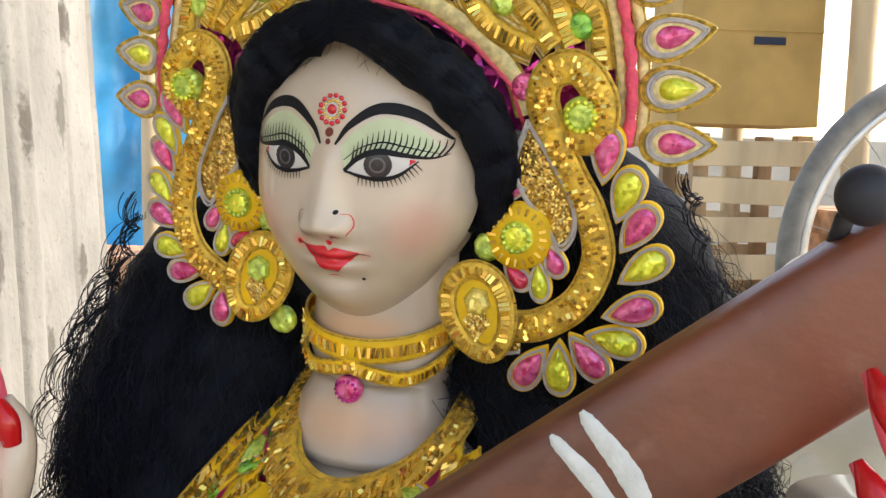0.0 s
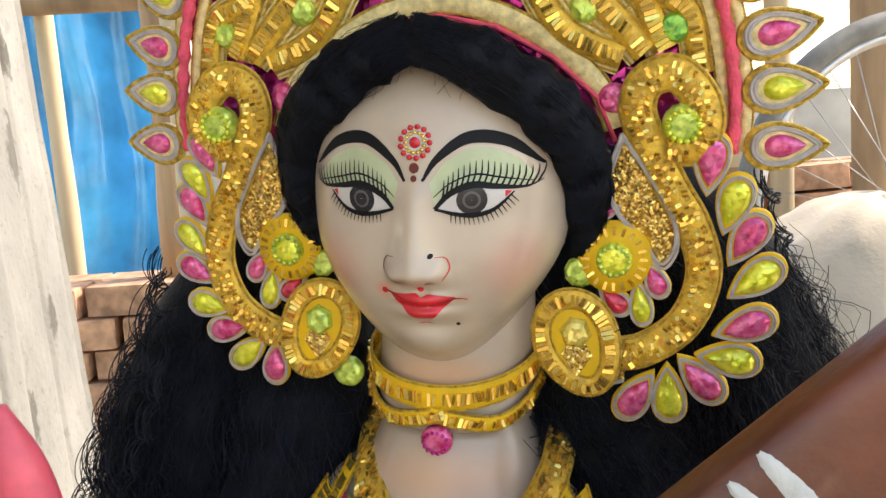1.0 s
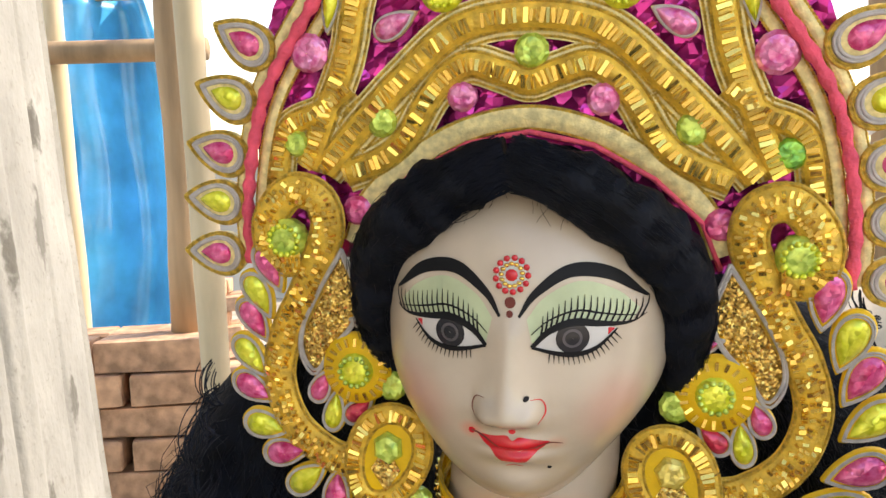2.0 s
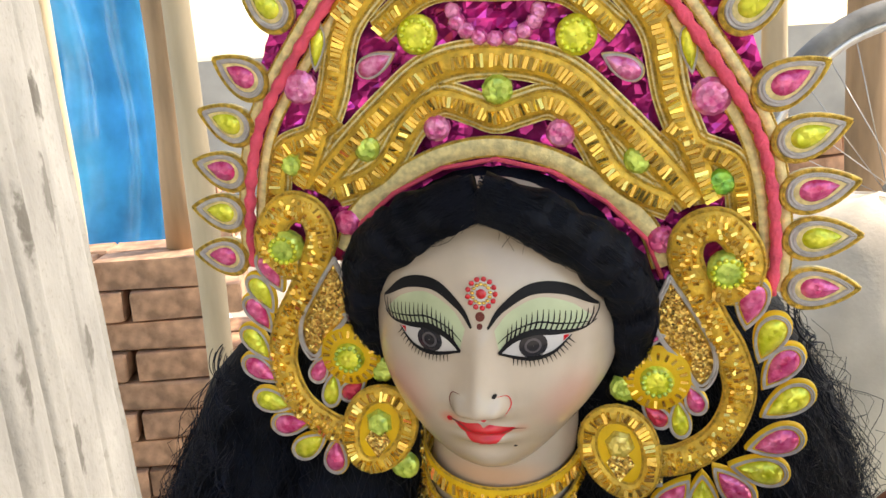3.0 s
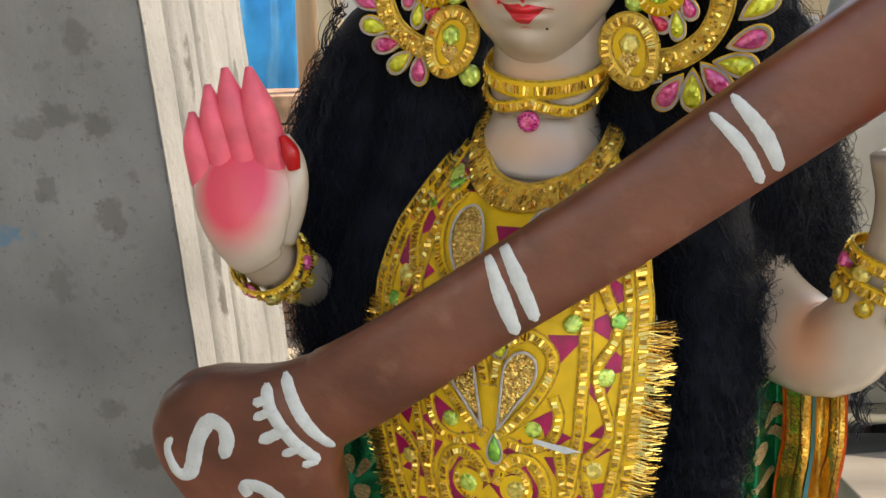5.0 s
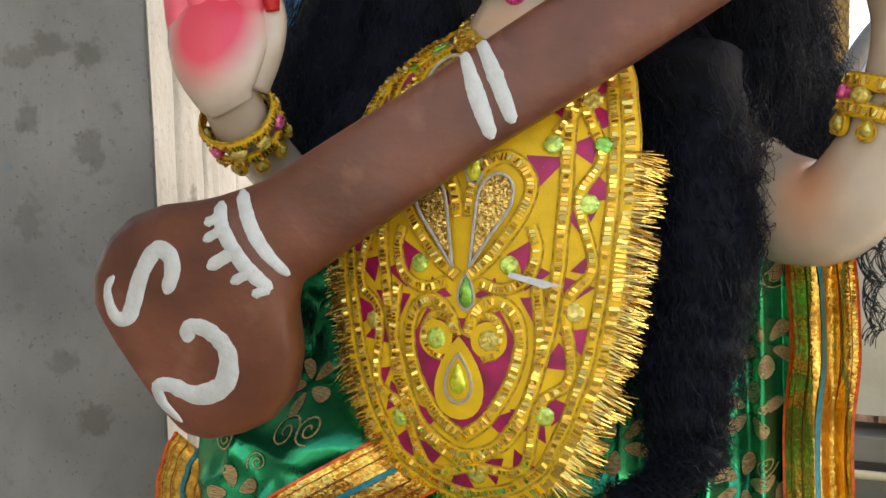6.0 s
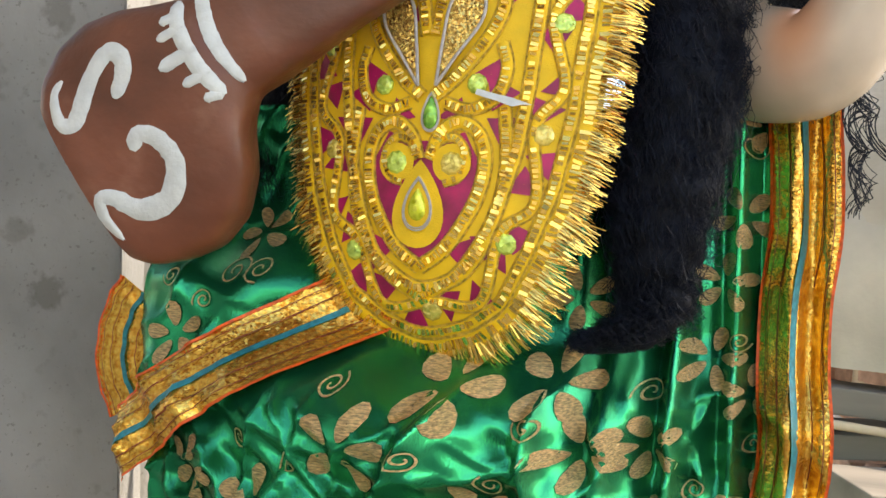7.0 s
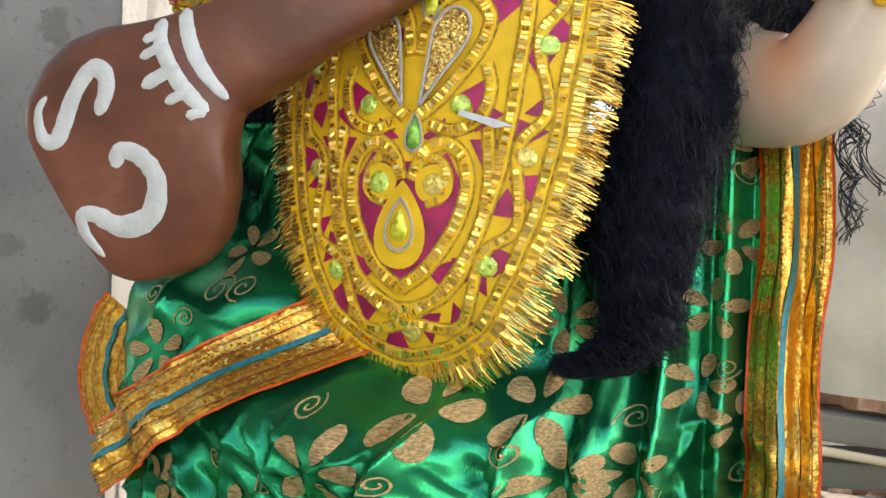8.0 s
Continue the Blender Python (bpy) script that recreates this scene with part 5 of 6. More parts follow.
def ear_ornament(sd):
    """The large curled ornament that hangs beside the cheek."""
    rnd = random.Random(40 + sd)
    t = thing("ear_ornament", HEAD, "curled golden ear ornament with rows of pink and lime drops", "jewellery", "ear ornaments of the idol")
    base = side_base(sd)
    mx = lambda pts: cmp([(sd * x, y) for x, y in pts], 1.04)
    scroll = [(11.0, 1.5), (12.4, 1.6), (12.6, 3.4), (11.4, 4.9), (10.0, 4.6), (9.6, 3.2), (10.4, 1.2), (11.3, -0.6), (12.3, -2.4), (12.9, -4.8), (12.1, -7.2), (10.2, -8.7), (8.4, -9.1)]
    ornament_band(base, t, mx(scroll), 0.0185, GOLDCLOTH, rnd, high=0.0050)
    ornament_stone(base, t, mx([(11.7, 2.6)])[0], 0.0105, GEMGREEN, rnd, sides=16, ring=GEMYELLOW, tall=0.0075)
    left = [(12.8, 1.0), (13.6, -0.5), (14.0, -1.9), (14.4, -3.9), (14.3, -5.6), (13.6, -7.5), (12.5, -8.8), (11.4, -10.1), (9.8, -10.6)]
    right = [(13.0, 0.7), (14.1, -1.3), (14.8, -3.0), (15.3, -5.0), (14.9, -7.3), (14.2, -9.0), (12.9, -10.1), (11.4, -11.0), (9.8, -11.2)]
    angs = (160, 158, 152, 142, 118, 98, 80, 52, 8) if sd < 0 else (175, 165, 150, 128, 110, 85, 45, 5, -32)
    for i, (x, y) in enumerate(left if sd < 0 else right):
        p = cmp([(sd * x, y)], 1.04)[0]
        big = 1.0 if sd < 0 else 1.14
        ornament_drop(base, t, p, sd * angs[i], 0.030 * big, 0.0185 * big, GEMPINK if i % 2 == 0 else GEMYELLOW, rnd)
    # inner leaf of glitter with its grey cord
    pais = spline([(*q, 0) for q in mx([(8.9, 2.2), (10.2, 0.2), (11.4, -2.0), (11.6, -3.6), (10.9, -4.6), (9.9, -3.2), (8.7, -1.8), (8.2, -0.2), (8.9, 2.2)])], 60)
    s = Shape()
    cx = sum((p for p in pais), Vector()) / len(pais)
    s.grid([[base(lerp(cx.x, p.x, k), lerp(cx.y, p.y, k), 0.001 + 0.002 * (1 - k)) for p in pais] for k in (1, 0.66, 0.33, 0.02)], GLITTER)
    leaf = part("glitter_leaf", s, t, "orange gold glitter")
    for k in (1.0, 0.93):
        s = Shape()
        s.tube([base(lerp(cx.x, p.x, k), lerp(cx.y, p.y, k), 0.003) for p in pais], 0.0009, GREYCORD, n=6)
        part("grey_cord", s, leaf)
    # flower stone by the ear
    c = mx([(8.6, -4.1)])[0]
    s = Shape()
    s.grid([[base(c[0] + r * math.cos(q), c[1] + r * math.sin(q), h) for q in [2 * math.pi * i / 28 for i in range(28)]] for r, h in ((0.0195, 0.0), (0.0185, 0.004), (0.010, 0.006), (0.001, 0.006))], YELLOW, close_u=True)
    rosette = part("rosette", s, t)
    ornament_stone(base, rosette, c, 0.0105, GEMYELLOW, rnd, sides=16, ring=GEMGREEN, tall=0.0095)
    b2 = Shape()
    for i in range(20):
        q = 2 * math.pi * i / 20
        b2.box(Matrix.Translation(base(c[0] + 0.0148 * math.cos(q), c[1] + 0.0148 * math.sin(q), 0.0052)) @ pose(0, 0, 0, rnd.uniform(-18, 18), rnd.uniform(-18, 18), math.degrees(q)), 0.0042, 0.0016, 0.0014, SEQUIN)
    tagged(part("beadwork", b2, rosette, smooth=False), kind="stuff")
    for x, y, a, g, ln in ((10.6, -5.2, 115, GEMPINK, 0.022), (9.9, -6.4, 160, GEMYELLOW, 0.026), (8.6, -6.3, 200, GEMRED, 0.022)):
        ornament_drop(base, t, mx([(x, y)])[0], sd * (a - 90 if x > 10.2 else a - 150), ln, 0.0145, g, rnd)
    # hanging oval by the jaw
    oc = mx([(6.9, -8.3)])[0]
    ct, sn = math.cos(sd * radians(22)), math.sin(sd * radians(22))
    egg = [(0.0170 * math.cos(q) * (1 + 0.14 * math.sin(q)), 0.0240 * math.sin(q)) for q in [2 * math.pi * i / 20 for i in range(21)]]
    oval = [(oc[0] + x * ct - y * sn, oc[1] + x * sn + y * ct) for x, y in egg]
    front = lambda u, v, h: (u, v, base(u, v, h)[2] + 0.008)
    s = Shape()
    s.grid([[front(lerp(oc[0], x, k), lerp(oc[1], y, k), h) for x, y in oval[:-1]] for k, h in ((1.15, -0.004), (1.15, 0.001), (0.6, 0.002), (0.02, 0.002))], YELLOW, close_u=True)
    ov = part("oval_pendant", s, t)
    ornament_band(front, ov, oval, 0.0115, GOLDCLOTH, rnd, high=0.0035)
    ornament_stone(front, ov, (oc[0] - sd * 0.001, oc[1] + 0.006), 0.0085, GEMGREEN if sd < 0 else GEMGOLD, rnd, sides=6, tall=0.006)
    s = Shape()
    s.grid([[front(oc[0] + 0.008 * k * x, oc[1] - 0.008 + 0.009 * k * y, 0.003) for x, y in ((0, -1), (1, 0.3), (0.5, 1), (-0.5, 1), (-1, 0.3))] for k in (1, 0.02)], GLITTER, close_u=True)
    part("glitter_patch", s, ov)
    for x, y, r in ((6.9, -4.9, 0.0085),):
        ornament_stone(base, t, mx([(x, y)])[0], r, GEMGREEN, rnd, sides=10)
    ornament_drop(base, t, mx([(8.0, -1.2 - 0.6)])[0], sd * -70, 0.022, 0.012, GEMPINK, rnd)
    s = Shape()
    pts = spline([(*q, 0) for q in mx([(5.6, -9.9), (7.4, -10.3), (9.2, -9.9)])], 20)
    s.grid([[base(p.x, p.y + o, 0.001) for p in pts] for o in (-0.005, 0.006)], GLITTER)
    part("glitter_tail", s, t)
    s = Shape()
    s.tube([base(p.x, p.y - 0.005, 0.002) for p in pts], 0.0011, GREYCORD, n=6)
    part("grey_cord", s, t)
    if sd < 0:
        ornament_stone(base, t, mx([(5.6, -10.9)])[0], 0.0088, GEMGREEN, rnd, sides=20, name="round_drop", tall=0.004)
    return t


def bindi():
    t = thing("bindi", HEAD, "round red and white jewelled forehead mark", "jewellery")
    s = Shape()
    face_disc(s, 0.05, 2.6, 0.66, WHITEPAINT, 0.06)
    part("disc", s, t)
    for i in range(13):
        q = 2 * math.pi * i / 13
        s = Shape()
        s.sphere(Matrix.Translation(fp(0.05 + 0.70 * math.cos(q), 2.6 + 0.70 * math.sin(q), 0.08)) @ Matrix.Diagonal((.0015, .0015, .0009, 1)), LIP, 8, 5)
        part("bead", s, t)
        s = Shape()
        s.sphere(Matrix.Translation(fp(0.05 + 0.46 * math.cos(q + .2), 2.6 + 0.46 * math.sin(q + .2), 0.08)) @ Matrix.Diagonal((.0013, .0011, .0008, 1)), SEQUIN, 6, 4)
        part("pearl", s, t)
    s = Shape()
    s.sphere(Matrix.Translation(fp(0.05, 2.6, 0.1)) @ Matrix.Diagonal((.0028, .0028, .0016, 1)), LIP, 10, 6)
    part("centre_stone", s, t)
    return t


def choker():
    """Gold cloth collar round the neck with a hanging flower stone."""
    rnd = random.Random(9)
    t = thing("choker", HEAD, "yellow gold choker with a magenta flower pendant", "necklace")

    def base(u, v, h):
        q = u / 0.0475
        r = 0.0485 + h
        return (-0.002 + r * math.sin(q), v + 0.010 * math.cos(q) * -1, -0.080 + r * math.cos(q))
    line = lambda v, sag: [(0.0475 * a, v - sag * math.cos(a * 1.0)) for a in [-1.9 + 3.8 * i / 16 for i in range(17)]]
    ornament_band(base, t, line(-0.1075, 0.0), 0.016, YELLOW, rnd, high=0.0016)
    for sd in (-1, 1):
        ornament_band(base, t, [(sd * 0.088, -0.118), (sd * 0.06, -0.124), (sd * 0.035, -0.127), (sd * 0.015, -0.122), (-sd * 0.004, -0.116)], 0.0095, YELLOW, rnd, high=0.0018)
    ornament_stone(base, t, (-0.001, -0.1325), 0.0085, GEMPINK, rnd, sides=18, ring=MAGENTA, name="flower_pendant")
    return t


# ---- breastplate ----
def plate_base(u, v, h):
    """The padded chest panel: bulges forward, falls back towards the shoulders."""
    w = -(2.1 + 1.6 * step(0.03, 0.10, v)) * u * u - 8.0 * max(0, v - 0.085) ** 2 - 0.9 * max(0, -0.06 - v) ** 2 * 4
    return (u, v, w + h * (1 + 1.3 * step(0.10, 0.17, v)))


HALF = [(-0.149, 0.004), (-0.142, 0.030), (-0.124, 0.057), (-0.09, 0.075), (-0.05, 0.090), (0.0, 0.100), (0.06, 0.105), (0.11, 0.104), (0.15, 0.096), (0.19, 0.076), (0.225, 0.056), (0.245, 0.047)]


def half_width(v):
    for (v0, h0), (v1, h1) in zip(HALF, HALF[1:]):
        if v <= v1:
            return lerp(h0, h1, max(0, (v - v0) / (v1 - v0)))
    return HALF[-1][1]


def contour(k, v_top=0.2, n=40):
    """The panel's outline drawn in by the factor k, from one shoulder round the bottom to the other."""
    right = [(half_width(lerp(-0.149, v_top, i / n)) * k, lerp(-0.149, v_top, i / n) + (1 - k) * 0.11 * (1 - i / n)) for i in range(n + 1)]
    pts = [(-x * 1.10, y) for x, y in right[::-1]] + right[1:]
    return [(p.x, p.y) for p in spline([(*p, 0) for p in pts], 60)]


def breastplate():
    rnd = random.Random(12)
    t = thing("breastplate", BODY, "yellow and magenta embroidered breastplate with tinsel fringe", "costume ornament")
    s = Shape()
    rows = []
    for i in range(61):
        v = lerp(-0.149, 0.180, i / 60)
        h = half_width(v)
        rows.append([plate_base(h * (-1.10 + 2.10 * j / 40), v, 0) for j in range(41)])
    s.grid(rows, YELLOW)
    part("felt_panel", s, t, "yellow felt")
    s = Shape()
    s.grid([[(x, y, z - 0.006) for x, y, z in r][::-1] for r in rows], PLUM)
    part("lining", s, t)
    B = lambda pts, w, **kw: ornament_band(plate_base, t, pts, w, YELLOW, rnd, high=0.0016, **kw)
    B(contour(0.955), 0.0125, step_len=0.0031)
    B(contour(0.865), 0.0085, step_len=0.0031)
    B(contour(0.60, 0.19), 0.0095, step_len=0.0030)
    z2 = []
    outer, inner = contour(0.80, 0.19), contour(0.68, 0.19)
    for i in range(0, 60, 3):
        z2.append((outer if (i // 3) % 2 else inner)[i])
    B(z2, 0.0075, step_len=0.0032)
    def patch(at, size, turn, stretch=1.0):
        p = Shape()
        tri = [(at[0] + size * math.cos(turn + 2.094 * k) * (1 if k else stretch), at[1] + size * math.sin(turn + 2.094 * k) * (1 if k else stretch)) for k in range(3)]
        p.grid([[plate_base(lerp(at[0], x, f), lerp(at[1], y, f), 0.0009) for x, y in tri] for f in (1, 0.5, 0.02)], PLUM, close_u=True)
        part("satin_patch", p, t, "magenta satin")
    for i in range(1, 58, 2):
        q = contour(0.70 if (i // 2) % 2 else 0.79, 0.19)[i]
        patch(q, 0.0115, math.atan2(q[1], q[0]) + (0 if (i // 2) % 2 else math.pi), 1.2)
    for sd in (-1, 1):
        for x, y, r, a in ((0.052, -0.005, 0.015, 0.5), (0.047, 0.078 - 0.06, 0.012, 2.2), (0.012, -0.024, 0.010, 1.6), (0.030, -0.082, 0.014, 0.8), (0.052, 0.088, 0.013, 0.4), (0.020, 0.006, 0.010, 3.4), (0.009, 0.068, 0.008, 1.5),
                           (0.040, 0.030, 0.010, 1.0), (0.062, 0.128, 0.012, 0.9), (0.080, 0.145, 0.011, 0.2), (0.030, -0.045, 0.009, 2.5), (0.014, 0.104, 0.010, 4.5), (0.055, 0.19, 0.010, 1.0), (0.014, -0.068, 0.011, 1.2), (0.026, -0.040, 0.008, 0.3), (0.042, -0.075, 0.010, 0.6)):
            patch((sd * x - 0.004, y), r, a if sd > 0 else math.pi - a, 1.3)
    patch((0.0, 0.155), 0.014, -math.pi / 2, 1.2)
    # satin ground of the heart
    half = [(0.0, -0.088), (0.020, -0.070), (0.033, -0.046), (0.036, -0.024), (0.026, -0.006), (0.010, -0.012)]
    loop = [(x - 0.004, y) for x, y in half] + [(-x - 0.004, y) for x, y in half[:0:-1]]
    p = Shape()
    p.grid([[plate_base(lerp(-0.004, x, f), lerp(-0.045, y, f), 0.0007) for x, y in loop] for f in (1, 0.66, 0.33, 0.02)], PLUM, close_u=True)
    part("satin_patch", p, t, "magenta satin")
    p = Shape()
    p.grid([[plate_base(-0.006 + x * f, -0.052 + y * f, 0.0014) for x, y in drop_outline(0.056, 0.040)] for f in (1, 0.5, 0.02)], YELLOW, close_u=True)
    for cx in (0.015, -0.023):
        p.grid([[plate_base(cx + 0.0125 * f * math.cos(q), -0.026 + 0.0125 * f * math.sin(q), 0.0018) for q in [2 * math.pi * i / 20 for i in range(20)]] for f in (1, 0.5, 0.02)], YELLOW, close_u=True)
    part("felt_overlay", p, t, "yellow felt shapes inside the heart")
    for i in range(1, 20, 2):
        k = min(59, i * 3 + 1)
        mid = contour(0.735, 0.19)[min(59, i * 3 - 3)]
        ornament_stone(plate_base, t, mid, 0.0067, GEMGREEN if i % 4 == 1 else GEMGOLD, rnd, sides=9, tall=0.0036)
    for sd in (-1, 1):
        m = lambda pts: [(sd * x - 0.004, y) for x, y in pts]
        B(m([(0.0, -0.092), (0.018, -0.078), (0.034, -0.052), (0.040, -0.026), (0.035, -0.007), (0.022, 0.0), (0.010, -0.008), (0.004, -0.024)]), 0.0098)
        B(m([(0.004, -0.020), (0.010, -0.012), (0.020, -0.010), (0.0275, -0.020), (0.024, -0.034), (0.014, -0.038)]), 0.0062, step_len=0.003)
        B(m([(0.0, -0.112), (0.026, -0.094), (0.046, -0.062), (0.053, -0.028), (0.050, 0.010)]), 0.0088)
        ornament_stone(plate_base, t, m([(0.019, -0.026)])[0], 0.0076, GEMGREEN if sd < 0 else GEMGOLD, rnd, sides=9, tall=0.004)
        # paisley
        pts = [(0.006, 0.022), (0.018, 0.040), (0.033, 0.062), (0.034, 0.078), (0.024, 0.084), (0.013, 0.074), (0.009, 0.050), (0.006, 0.022)]
        c = spline([(*p, 0) for p in m(pts)], 44)
        cc = sum((p for p in c), Vector()) / len(c)
        s = Shape()
        s.grid([[plate_base(lerp(cc.x, p.x, k), lerp(cc.y, p.y, k), 0.0035) for p in c] for k in (1, 0.6, 0.3, 0.02)], GLITTER)
        ob = part("paisley", s, t, "gold glitter paisley")
        s = Shape()
        s.tube([plate_base(p.x, p.y, 0.0045) for p in c], 0.0011, GREYCORD, n=6)
        part("white_cord", s, ob)
        B(m([(0.004, 0.016), (0.020, 0.030), (0.040, 0.058), (0.045, 0.080), (0.030, 0.095), (0.010, 0.084), (0.003, 0.055)]), 0.0095)
        B(m([(0.012, 0.012), (0.028, 0.008), (0.044, 0.016), (0.050, 0.034), (0.046, 0.050)]), 0.0085)
        ornament_stone(plate_base, t, m([(0.032, 0.024)])[0], 0.0066, GEMGREEN, rnd, sides=9, tall=0.004)
        ornament_stone(plate_base, t, m([(0.058, 0.103)])[0], 0.0066, GEMGREEN, rnd, sides=9, tall=0.004)
        ornament_stone(plate_base, t, m([(0.088, 0.103)])[0], 0.0062, GEMLEAF, rnd, sides=9, tall=0.004)
        # upper chest
        pts = [(0.012, 0.112), (0.026, 0.128), (0.040, 0.150), (0.040, 0.168), (0.026, 0.174), (0.014, 0.156), (0.012, 0.112)]
        c = spline([(*p, 0) for p in m(pts)], 36)
        cc = sum((p for p in c), Vector()) / len(c)
        s = Shape()
        s.grid([[plate_base(lerp(cc.x, p.x, k), lerp(cc.y, p.y, k), 0.0035) for p in c] for k in (1, 0.5, 0.02)], GLITTER)
        ob = part("paisley", s, t, "gold glitter paisley")
        s = Shape()
        s.tube([plate_base(p.x, p.y, 0.0045) for p in c], 0.0011, GREYCORD, n=6)
        part("white_cord", s, ob)
        B(m([(0.006, 0.106), (0.030, 0.118), (0.050, 0.142), (0.054, 0.166), (0.042, 0.182)]), 0.0095)
        B(m([(0.060, 0.110), (0.072, 0.135), (0.076, 0.158), (0.068, 0.186), (0.060, 0.21)]), 0.0095)
        ornament_drop(plate_base, t, m([(0.052, 0.186)])[0], sd * 70, 0.019, 0.0085, GEMGREEN if sd > 0 else GEMLEAF, rnd, gem_scale=0.85)
        ornament_stone(plate_base, t, m([(0.070, 0.172)])[0], 0.0052, GEMLEAF, rnd, sides=6, tall=0.003)
    ornament_drop(plate_base, t, (-0.006, -0.052), 0, 0.038, 0.025, GEMYELLOW, rnd, gem_scale=0.55)
    ornament_drop(plate_base, t, (-0.001, 0.006), 0, 0.028, 0.015, GEMLEAF, rnd, gem_scale=0.75)
    ornament_drop(plate_base, t, (0.004, 0.090), 0, 0.030, 0.015, GEMYELLOW, rnd, gem_scale=0.75)
    # torn paper scrap
    s = Shape()
    s.grid([[plate_base(x, y, 0.007) for x, y in ((0.030, 0.020), (0.042, 0.017), (0.052, 0.015), (0.064, 0.011))],
            [plate_base(x, y, 0.0075) for x, y in ((0.029, 0.0165), (0.043, 0.0125), (0.052, 0.0095), (0.058, 0.011))]], WHITEPAINT)
    part("paper_scrap", s, t, "torn white paper scrap")
    # neck hem
    hem = [(-0.060, 0.246), (-0.056, 0.218), (-0.036, 0.190), (0.0, 0.179), (0.036, 0.188), (0.053, 0.206), (0.057, 0.224)]
    ornament_band(plate_base, t, hem, 0.018, GOLDCLOTH, rnd, name="neck_hem", high=0.004)
    # tinsel fringe
    f = Shape()
    c = spline([(*p, 0) for p in contour(1.0, 0.10)], 1700)
    for i in range(2, 1698):
        p, tg = c[i], (c[i + 1] - c[i - 1]).normalized()
        nx, ny = tg.y, -tg.x
        if p.x * nx + (p.y - 0.02) * ny < 0:
            nx, ny = -nx, -ny
        l = rnd.uniform(0.008, 0.017) * (1.0 + 0.35 * noise.noise((i * 0.035, 0.5, 2)))
        sw = rnd.uniform(-0.25, 0.25) + 0.4 * noise.noise((i * 0.05, 3.5, 7))
        dx, dy = nx + tg.x * sw, ny + tg.y * sw - 0.25 * abs(nx)
        h, w = rnd.uniform(-0.003, 0.005), rnd.uniform(0.00022, 0.00042)
        a = Vector(plate_base(p.x - nx * 0.004, p.y - ny * 0.004, 0.0015))
        mid = Vector(plate_base(p.x + dx * l * 0.5, p.y + dy * l * 0.5, 0.002 + h * 0.6))
        b2 = Vector(plate_base(p.x + dx * l, p.y + dy * l, h - 0.004 * rnd.random()))
        o = Vector((tg.x, tg.y, rnd.uniform(-1, 1))) * w
        f.add([a - o, a + o, mid + o, mid - o, b2 + o * 0.7, b2 - o * 0.7], [(0, 1, 2, 3), (3, 2, 4, 5)], TINSEL)
    tagged(part("tinsel_fringe", f, t, "shiny gold tinsel fringe", smooth=False), kind="stuff")
    return t


# ---- bangles ----
def bangle(c, axis, r, label):
    rnd = random.Random(int(c[0] * 1000))
    ax = Vector(axis).normalized()
    m = ax.to_track_quat("Z", "Y").to_matrix().to_4x4()
    m.translation = c
    t = thing("bangle", m, label, "jewellery", "bangles of the idol")
    base = lambda u, v, h: ((r + h) * math.cos(u / r), (r + h) * math.sin(u / r), v)
    full = [(r * 2 * math.pi * i / 24, 0.0) for i in range(25)]
    for v in (-0.009, 0.009):
        ornament_band(base, t, [(x, v) for x, _ in full], 0.011, YELLOW, rnd, high=0.0025)
    for i in range(9):
        ornament_stone(base, t, (r * 2 * math.pi * i / 9, 0.0), 0.0062, (GEMPINK, GEMGOLD, GEMGOLD)[i % 3], rnd, sides=10, tall=0.006)
        ornament_drop(base, t, (r * 2 * math.pi * (i + 0.5) / 9, -0.020), 0, 0.017, 0.014, GEMGOLD, rnd, gem_scale=0.6, cord=CORD)
    return t


